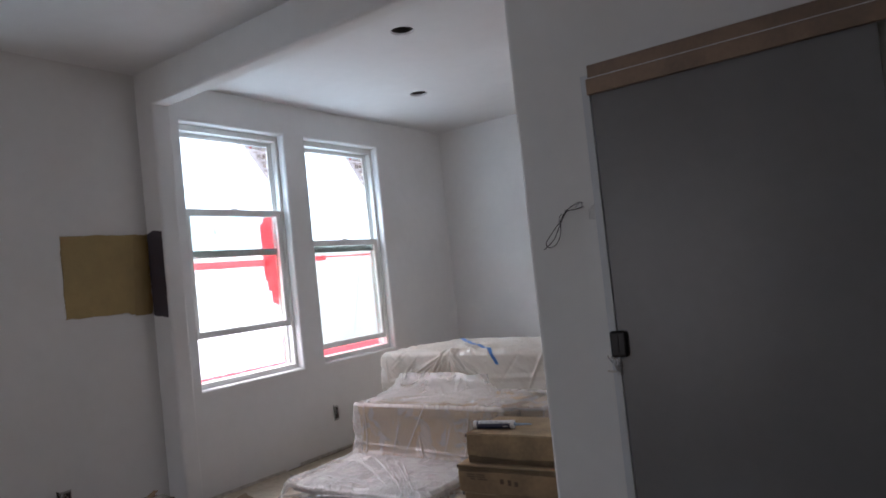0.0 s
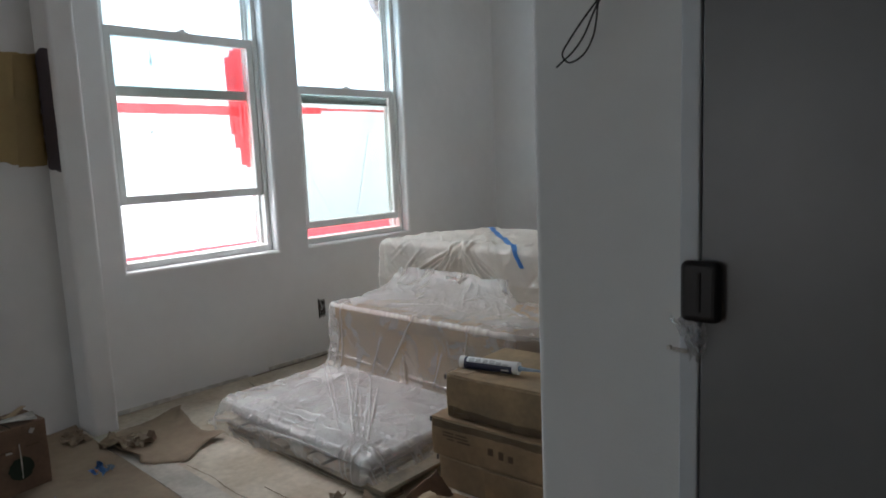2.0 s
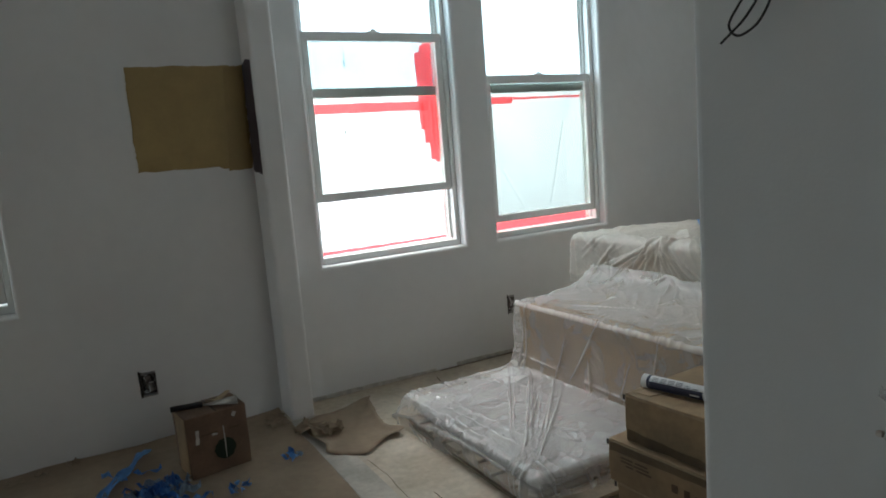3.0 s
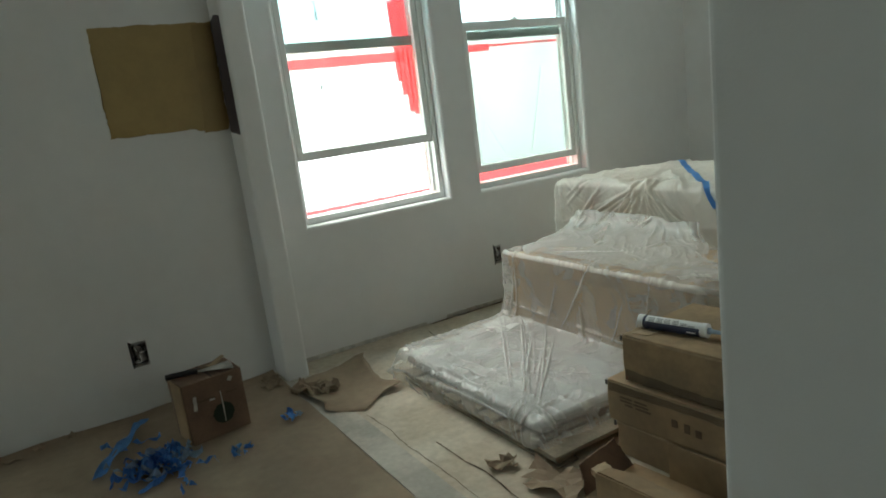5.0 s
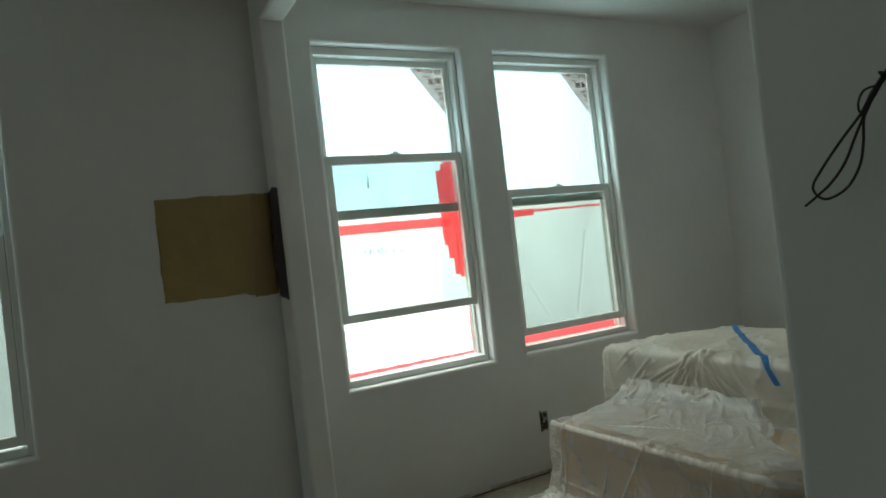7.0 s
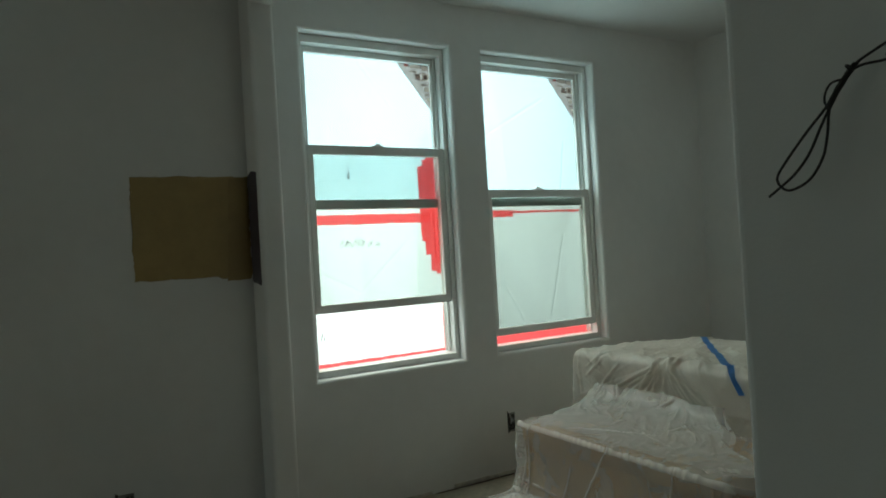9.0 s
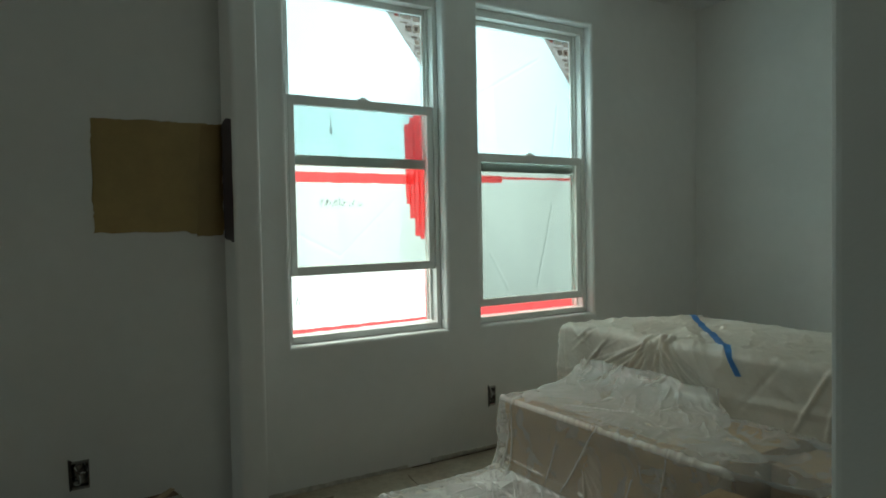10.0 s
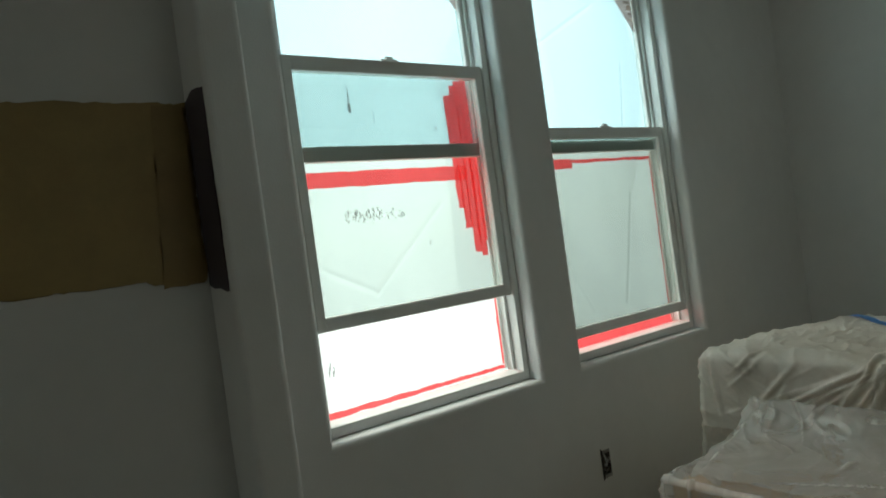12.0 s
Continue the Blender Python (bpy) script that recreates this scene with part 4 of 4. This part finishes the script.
UPPER.append((-2.62, 0.20, 0.75, -0.9, 0.05, 0.020))
for k in range(32):
    # pulled up to the hump under the tape, spreading down and sideways
    foot = -0.70 + 1.2 * (k + rng.uniform(-0.6, 0.6)) / 32
    s0, s1 = rng.uniform(0.0, 0.14), 0.285 + rng.uniform(-0.04, 0.12)
    k1 = (rng.uniform(-0.05, 0.05) - foot) / 0.30
    UPPER.append((-2.86 + foot + k1 * s0, s0, s1, k1, rng.uniform(0.005, 0.012), rng.uniform(0.008, 0.024)))
UPPER += [(-3.36, 0.05, 0.27, 0.9, 0.012, 0.014), (-3.46, 0.02, 0.27, -0.15, 0.008, 0.016), (-3.30, 0.0, 0.20, 0.5, 0.008, 0.012)]
UPPER += [(-2.2 + 0.13 * k, 0.0, 0.3, 0.5 - 0.3 * k, 0.009, 0.016) for k in range(3)]
top_sheet = drape("dust_sheet", [(4.385, 0.468), (4.39, 0.55), (4.395, 0.63), (4.402, 0.705), (4.410, 0.728), (4.440, 0.738), (4.6, 0.740), (4.9, 0.737), (5.2, 0.735), (5.26, 0.722), (5.285, 0.66), (5.30, 0.45), (5.31, 0.2)],
      lambda y: step(y, [(4.3, -3.53), (4.40, -3.535), (4.6, -3.515), (5.3, -3.35)]), lambda y: -1.86, lambda y: 0.12, DRAPE2, "cloudy cream plastic dust sheet over the top carton", 300, 420, flare=0.12, folds=UPPER, rumple=1.1, waves=((0.305, 0.03, 0.012, 0.0, 8), (0.05, 0.03, 0.010, 0.04, 9)))

# loose milky layer lying between the two
drape("dust_sheet", [(3.875, 0.474), (3.95, 0.478), (4.08, 0.486), (4.18, 0.498), (4.27, 0.525), (4.34, 0.558), (4.372, 0.60), (4.380, 0.615)],
      lambda y: step(y, [(3.8, -3.24), (4.2, -3.31), (4.4, -3.30)]), lambda y: step(y, [(3.85, -2.26), (4.0, -2.12), (4.2, -2.40), (4.4, -2.55)]), lambda y: 9.0, MILKY, "milky plastic dust sheet bunched over the large carton", 130, 250, flare=0.02, folds=fold_set(9, 15, -3.4, -2.1, 0.55, 1.6, 0.016), rough_front=0.05, rumple=0.8, rough_back=0.3)


ob = part("film_scrap", ragged([(-3.32, 3.62), (-3.18, 3.56), (-3.10, 3.64), (-3.16, 3.76), (-3.31, 3.76)], 0.012, 63, lambda u, v, d: (u, v, 0.134 + d + 0.008 * math.sin(u * 40 + v * 17)), 0.001), MILKY)
tagged(ob, "doubled flap of milky plastic film on the flat pack", "plastic sheet")


def blue_strip(sheet):
    """Tape laid over the sheet from the back edge, across the top and down the face."""
    tree = BVHTree.FromPolygons([v.co for v in sheet.data.vertices], [p.vertices for p in sheet.data.polygons])
    a, b, side = Vector((-3.33, 5.25, 0)), Vector((-2.555, 4.45, 0)), Vector((0.0125, 0.0125, 0))
    line = []
    for k in range(37):
        p = a.lerp(b, k / 36)
        z = max(tree.ray_cast(Vector((p.x, p.y, 2)) + side * f, Vector((0, 0, -1)))[0].z for f in (-1, 0, 1))
        line.append(Vector((p.x, p.y, z + 0.003)))
    for k in range(14):
        f = k / 13
        turn = radians(78 * (1 - f))
        way = Vector((0, math.cos(turn), -math.sin(turn)))
        aim = Vector((-2.548 + 0.125 * f, 4.47, 0.718 - 0.055 * f))
        far = max((aim - tree.ray_cast(aim + Vector((g, 0, 0)) - way, way)[0]).dot(way) for g in (-0.012, 0, 0.012))
        line.append(aim - way * (far + 0.004))
    bm = bmesh.new()
    rows = [[bm.verts.new(p - side), bm.verts.new(p + side)] for p in line]
    for c, d in zip(rows, rows[1:]):
        bm.faces.new([c[0], c[1], d[1], d[0]])
    bmesh.ops.solidify(bm, geom=bm.faces[:], thickness=0.001)
    return tagged(part("tape_strip", bm, BRIGHT_TAPE), "strip of blue masking tape on the dust sheet", "tape")


blue_strip(top_sheet)


# ---- sealant tube ----
def sealant_tube():
    t = thing("sealant_tube", (-2.035, 3.435, 0.4765), "white and navy sealant tube lying on a carton", "caulk tube", turn=13)
    part("barrel", tube([(0, 0, 0), (0.004, 0, 0), (0.226, 0, 0), (0.23, 0, 0)], 0.022, 24, [0.94, 1, 1, 0.94]), WHITE, t, smooth=True)
    part("end_cap", tube([(-0.004, 0, 0), (0.014, 0, 0)], 0.0233, 24), WHITE, t)
    part("shoulder", tube([(0.214, 0, 0), (0.232, 0, 0)], 0.0233, 24), WHITE, t)
    part("navy_band", tube([(0.016, 0, 0), (0.026, 0, 0)], 0.0226, 24), NAVY, t, "navy printed band")
    bm = tube([(0.027, 0, 0), (0.212, 0, 0)], 0.0226, 24)
    bmesh.ops.delete(bm, geom=[f for f in bm.faces if f.calc_center_median().z > 0.008 or f.calc_center_median().y > 0.010 or len(f.verts) > 4], context="FACES")
    part("navy_panel", bm, NAVY, t, "navy printed lower panel", smooth=True)
    for k in range(3):
        for m in range(6 - k):
            x = 0.036 + m * 0.028
            part("printed_mark", box(x, x + 0.021, -0.0195 + k * 0.0045, -0.0165 + k * 0.0045, 0.0115 + k * 0.0035, 0.0140 + k * 0.0035), GREYINK, t)
    part("printed_mark", box(0.17, 0.20, -0.0229, -0.0205, -0.0085, -0.004), WHITE, t)
    part("nozzle", tube([(0.23, 0, 0), (0.24, 0, 0), (0.245, 0, 0), (0.33, 0, 0)], 0.011, 12, [1, 1, 0.65, 0.35]), PALE_TAPE, t, smooth=True)
    return t


sealant_tube()


# ---- small box with putty knife ----
def small_box():
    t = thing("small_box", (-3.44, 2.236, 0.006), "stained brown cardboard box with a dark green mark", "cardboard box", turn=8)
    body = part("box_body", carton_mesh(0.195, 0.262, 0.27, 0.004, 0.004, 9), CARD_OLD, t)
    bm = bmesh.new()
    rings = [[bm.verts.new((0.1035, 0.02 + r * (1 + 0.18 * noise.noise((k * 0.7, r * 90, 3))) * math.cos(k * math.pi / 12), 0.10 + r * (1 + 0.18 * noise.noise((k * 0.7, r * 90, 3))) * math.sin(k * math.pi / 12))) for k in range(24)] for r in (0.004, 0.046)]
    for k in range(24):
        bm.faces.new([rings[0][k], rings[1][k], rings[1][(k + 1) % 24], rings[0][(k + 1) % 24]])
    part("green_blotch", bm, GREENINK, body, "dark green paint blotch")
    part("plaster_drip", ragged([(0.019, 0.06), (0.0215, 0.06), (0.024, 0.12), (0.022, 0.20), (0.018, 0.20), (0.020, 0.12)], 0.001, 36, lambda u, v, d: (0.1042 + d, u, v), 0.0015), PLASTER, body)
    part("side_gap", box(-0.05, -0.044, -0.1345, -0.1325, 0.01, 0.262), INK, body)
    part("side_flap", box(-0.04, 0.094, -0.1365, -0.1335, 0.012, 0.268, 0.001), CARD, body)
    part("plaster_smear", ragged([(0.06, 0.235), (0.075, 0.228), (0.085, 0.245), (0.07, 0.252)], 0.004, 37, lambda u, v, d: (0.1015 + d, u, v), 0.002), PLASTER, body)
    part("plaster_smear", ragged([(-0.03, 0.172), (-0.005, 0.170), (-0.006, 0.178), (-0.028, 0.180)], 0.003, 38, lambda u, v, d: (0.1024 + d, u, v), 0.0015), PLASTER, body)
    part("torn_flap", ragged([(-0.06, 0.03), (0.0, 0.05), (-0.01, 0.105), (-0.04, 0.10)], 0.006, 39, lambda u, v, d: (u, v, 0.2725 + d + max(0, v - 0.05) * 0.6), 0.002), CARD_IN, body)
    for y, w in ((-0.05, 0.09), (0.07, 0.05)):
        part("printed_mark", box(0.1015, 0.1024, y - w / 2, y + w / 2, 0.178, 0.186), BROWN_INK_SHADE, body)
    part("plaster_smear", ragged([(-0.1, 0.15), (-0.085, 0.15), (-0.08, 0.21), (-0.095, 0.21)], 0.004, 31, lambda u, v, d: (0.1015 + d, u, v), 0.002), PLASTER, body)
    part("box_flap", box(-0.094, 0.096, -0.002, 0.002, 0.2715, 0.2735), INK, body)
    return t


small_box()


def putty_knife():
    t = thing("putty_knife", (-3.42, 2.23, 0.283), "putty knife with black handle and plastered blade", "putty knife", turn=82)
    part("handle", tube(smooth_path([(-0.15, 0, 0.012), (-0.12, 0, 0.013), (-0.08, 0, 0.012), (-0.04, 0, 0.012), (-0.02, 0, 0.009)], 4), 0.0125, 10, None), BLACK, t, smooth=True)
    bm = bmesh.new()
    vs = [bm.verts.new(c) for c in ((-0.03, -0.008, 0.008), (0.0, -0.016, 0.006), (0.125, -0.062, 0.004), (0.125, 0.062, 0.004), (0.0, 0.016, 0.006), (-0.03, 0.008, 0.008))]
    bm.faces.new(vs)
    bmesh.ops.solidify(bm, geom=bm.faces[:], thickness=0.0015)
    part("blade", bm, STEEL, t)
    part("plaster_crust", ragged([(0.03, -0.02), (0.097, -0.038), (0.097, 0.03), (0.05, 0.012)], 0.006, 33, lambda u, v, d: (u, v, 0.0065 - u * 0.04 + d), 0.003), PLASTER, t)
    return t


putty_knife()


# ---- torn paper ----
def curled(name, outline, seed, curl, label, lift=0.004):
    ctr = Vector((sum(p[0] for p in outline) / len(outline), sum(p[1] for p in outline) / len(outline)))
    rng = random.Random(seed)
    rim = []
    for a, b in zip(outline, outline[1:] + outline[:1]):
        for k in range(9):
            p = Vector((*a, 0)).lerp(Vector((*b, 0)), k / 9)
            w = 0.028 * noise.noise((p.x * 8, p.y * 8, seed)) + 0.008 * noise.noise((p.x * 40, p.y * 40, seed))
            rim.append(p + Vector((w, w * rng.uniform(0.3, 1), 0)))
    bm = bmesh.new()
    rings = []
    for k in range(8):
        f = (k + 1) / 8
        ring = []
        for p in rim:
            q = ctr.to_3d().lerp(p, f)
            up = max(0.0, noise.noise((p.x * 4, p.y * 4, seed)) + 0.25)
            ring.append(bm.verts.new((q.x, q.y, lift + curl * up * max(0, f - 0.55) ** 2 * 4.5 + 0.004 * max(0, noise.noise((q.x * 9, q.y * 9, 2))))))
        rings.append(ring)
    mid = bm.verts.new((ctr.x, ctr.y, lift))
    n = len(rim)
    for i in range(n):
        bm.faces.new([mid, rings[0][i], rings[0][(i + 1) % n]])
        for a, b in zip(rings, rings[1:]):
            bm.faces.new([a[i], b[i], b[(i + 1) % n], a[(i + 1) % n]])
    bmesh.ops.recalc_face_normals(bm, faces=bm.faces)
    bmesh.ops.solidify(bm, geom=bm.faces[:], thickness=0.0015)
    return tagged(part(name, bm, PAPER, smooth=True), label, "paper scrap")


curled("torn_paper", [(-3.60, 2.68), (-3.20, 2.67), (-3.10, 2.80), (-3.20, 3.04), (-3.42, 3.02), (-3.70, 3.09), (-3.68, 2.86)], 3, 0.05, "torn sheet of brown floor paper with curled edges")
def crumpled(name, x, y, size, height, seed, label, turn=0.0):
    rng = random.Random(seed)
    bm = bmesh.new()
    n = 6
    grid = [[None] * (n + 1) for _ in range(n + 1)]
    for i in range(n + 1):
        for j in range(n + 1):
            u, v = (i / n - 0.5) * size * 1.5, (j / n - 0.5) * size
            fold = abs(((i + 0.6 * j + rng.uniform(-0.4, 0.4)) / 1.9) % 2 - 1)
            edge = 0.35 + 0.65 * max(abs(i / n - 0.5), abs(j / n - 0.5)) * 2
            z = 0.008 + height * fold * edge * rng.uniform(0.45, 1.0)
            grid[i][j] = bm.verts.new((u + rng.uniform(-1, 1) * size * 0.07, v + rng.uniform(-1, 1) * size * 0.07, z))
    for i in range(n):
        for j in range(n):
            if rng.random() < 0.12 and (i in (0, n - 1) or j in (0, n - 1)):
                continue
            bm.faces.new([grid[i][j], grid[i + 1][j], grid[i + 1][j + 1], grid[i][j + 1]])
    bmesh.ops.triangulate(bm, faces=bm.faces[:])
    bmesh.ops.solidify(bm, geom=bm.faces[:], thickness=0.0012)
    ob = part(name, bm, PAPER)
    ob.matrix_world = pose(x, y, 0, 0, 0, turn)
    return tagged(ob, label, "paper scrap")


crumpled("crumpled_paper", -3.50, 2.70, 0.12, 0.07, 8, "crumpled scrap of brown paper by the pilaster", 35)
crumpled("crumpled_paper", -3.42, 2.76, 0.08, 0.08, 9, "crumpled scrap of brown paper by the pilaster", 100)
crumpled("crumpled_paper", -3.72, 2.58, 0.09, 0.03, 10, "flattened scrap of brown paper against the wall", 10)
crumpled("crumpled_paper", -2.09, 3.04, 0.15, 0.05, 13, "crumpled scrap of brown paper beside the pallet", 20)
crumpled("crumpled_paper", -2.30, 2.98, 0.07, 0.04, 14, "small pale scrap of crumpled paper on the floor", 70)
crumpled("crumpled_paper", -3.85, 1.55, 0.04, 0.02, 15, "small scrap of paper curled against the wall", 85)


def crack_or_gap_shade(points, width, label):
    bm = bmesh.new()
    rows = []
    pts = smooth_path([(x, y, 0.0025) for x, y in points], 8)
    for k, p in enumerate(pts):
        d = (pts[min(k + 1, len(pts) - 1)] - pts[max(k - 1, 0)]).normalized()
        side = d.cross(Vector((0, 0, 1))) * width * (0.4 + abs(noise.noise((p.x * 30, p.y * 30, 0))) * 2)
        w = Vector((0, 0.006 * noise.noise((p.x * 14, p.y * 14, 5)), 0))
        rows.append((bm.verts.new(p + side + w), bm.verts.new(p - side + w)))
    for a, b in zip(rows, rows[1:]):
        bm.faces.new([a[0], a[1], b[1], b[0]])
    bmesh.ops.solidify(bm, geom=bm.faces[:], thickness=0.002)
    return tagged(part("crack_or_gap_shade", bm, BROWN_INK_SHADE), label, "floor crack", kind="structure")


crack_or_gap_shade([(-2.62, 2.90), (-2.45, 2.90), (-2.30, 2.915), (-2.10, 2.90), (-1.9, 2.91)], 0.0022, "dark split along the dusty floor")
crack_or_gap_shade([(-3.05, 2.80), (-2.85, 2.81), (-2.65, 2.80), (-2.45, 2.81), (-2.0, 2.80)], 0.002, "thin seam between floor boards")
# dark strip painted in for the shadow in the gap at the wall foot
crack_or_gap_shade([(-3.885, 3.62), (-3.88, 3.9), (-3.885, 4.3), (-3.88, 4.9), (-3.885, 5.6)], 0.007, "dark strip for the shadowed gap where floor meets the wall")
crack_or_gap_shade([(-3.80, 3.55), (-3.6, 3.52), (-3.5, 3.50)], 0.003, "thin seam between floor boards")


def dust_lip(y0, y1, label):
    ob = part("plaster_ridge", ragged([(y0, 0.002), (y1, 0.002), (y1, 0.016), (y0, 0.024)], 0.004, 61, lambda u, v, d: (WX + d, u, v), 0.006), PLASTER)
    return tagged(ob, label, "plaster", kind="structure")


dust_lip(2.83, 3.60, "rough ridge of plaster along the wall foot")
dust_lip(3.75, 4.6, "rough ridge of plaster along the wall foot")


# ---- blue tape scraps ----
def tape_ribbon(start, rng, count, spread, width, rise):
    bm = bmesh.new()
    p = Vector(start)
    heading, tilt = rng.uniform(0, 6.28), rng.uniform(-1.2, 1.2)
    base = rng.uniform(0.2, 1.0) * rise
    rows = []
    for k in range(count):
        heading += rng.uniform(-0.8, 0.8)
        tilt += rng.uniform(-1.0, 1.0)
        p = p + Vector((math.cos(heading), math.sin(heading), 0)) * spread
        side = Vector((-math.sin(heading) * math.cos(tilt), math.cos(heading) * math.cos(tilt), math.sin(tilt))) * width / 2
        z = base * (0.6 + 0.4 * math.sin(k * 1.7 + heading)) * rng.uniform(0.7, 1.2)
        c = Vector((p.x, p.y, max(z, 0) + 0.012 + abs(side.z)))
        rows.append((bm.verts.new(c + side), bm.verts.new(c - side)))
    for a, b in zip(rows, rows[1:]):
        bm.faces.new([a[0], a[1], b[1], b[0]])
    bmesh.ops.solidify(bm, geom=bm.faces[:], thickness=0.0006)
    return bm


def tape_clump(x, y, count, size, rise, seed, label):
    rng = random.Random(seed)
    t = thing("tape_scrap", (x, y, 0.0), label, "tape", "discarded blue tape")
    big = size > 0.03
    for k in range(count):
        bm = tape_ribbon((rng.gauss(0, size), rng.gauss(0, size), 0), rng, rng.randint(5, 9) if big else rng.randint(3, 4), 0.016 if big else 0.013, rng.uniform(0.016, 0.030), rise)
        part("ribbon", bm, PALE_TAPE if k % 5 == 3 else BRIGHT_TAPE if k % 3 == 1 else TAPE, t)
    return t


tape_clump(-3.25, 1.93, 40, 0.032, 0.045, 41, "crumpled pile of torn blue masking tape")
tape_clump(-3.31, 2.04, 30, 0.030, 0.040, 42, "crumpled pile of torn blue masking tape")
tape_clump(-3.16, 2.01, 10, 0.031, 0.03, 46, "loose ends of torn blue masking tape")
tape_clump(-3.50, 1.87, 3, 0.031, 0.02, 47, "loose ends of torn blue masking tape")
tape_clump(-3.27, 2.52, 9, 0.020, 0.030, 43, "small scrap of crumpled blue masking tape")
tape_clump(-3.11, 2.265, 8, 0.018, 0.025, 44, "small scrap of crumpled blue masking tape")
tape_clump(-3.00, 2.02, 3, 0.012, 0.02, 45, "small scrap of crumpled blue masking tape")


def long_tape(points, label):
    bm = bmesh.new()
    rows = []
    pts = smooth_path(points, 6)
    for k, p in enumerate(pts):
        d = (pts[min(k + 1, len(pts) - 1)] - pts[max(k - 1, 0)]).normalized()
        s = d.cross(Vector((0, 0, 1))).normalized() * 0.014
        s.z = 0.006 * math.sin(k * 0.7)
        rows.append((bm.verts.new(p + s), bm.verts.new(p - s)))
    for a, b in zip(rows, rows[1:]):
        bm.faces.new([a[0], a[1], b[1], b[0]])
    bmesh.ops.solidify(bm, geom=bm.faces[:], thickness=0.0008)
    return tagged(part("tape_strip", bm, BRIGHT_TAPE), label, "tape", "discarded blue tape")


long_tape([(-3.72, 1.955, 0.04), (-3.64, 1.92, 0.03), (-3.54, 1.86, 0.035), (-3.44, 1.80, 0.03), (-3.32, 1.745, 0.02)], "long strip of blue masking tape on the floor")
long_tape([(-3.70, 1.99, 0.05), (-3.60, 1.935, 0.06), (-3.48, 1.875, 0.05), (-3.38, 1.80, 0.04), (-3.30, 1.77, 0.03)], "long strip of blue masking tape on the floor")
crumpled("crumpled_paper", -3.86, 1.68, 0.035, 0.04, 16, "small scrap of paper curled against the wall", 80)
crumpled("crumpled_paper", -3.82, 1.45, 0.05, 0.015, 17, "small scrap of paper curled against the wall", 95)
crumpled("crumpled_paper", -3.80, 2.60, 0.06, 0.03, 18, "small pale scrap of paper beside the pilaster", 60)
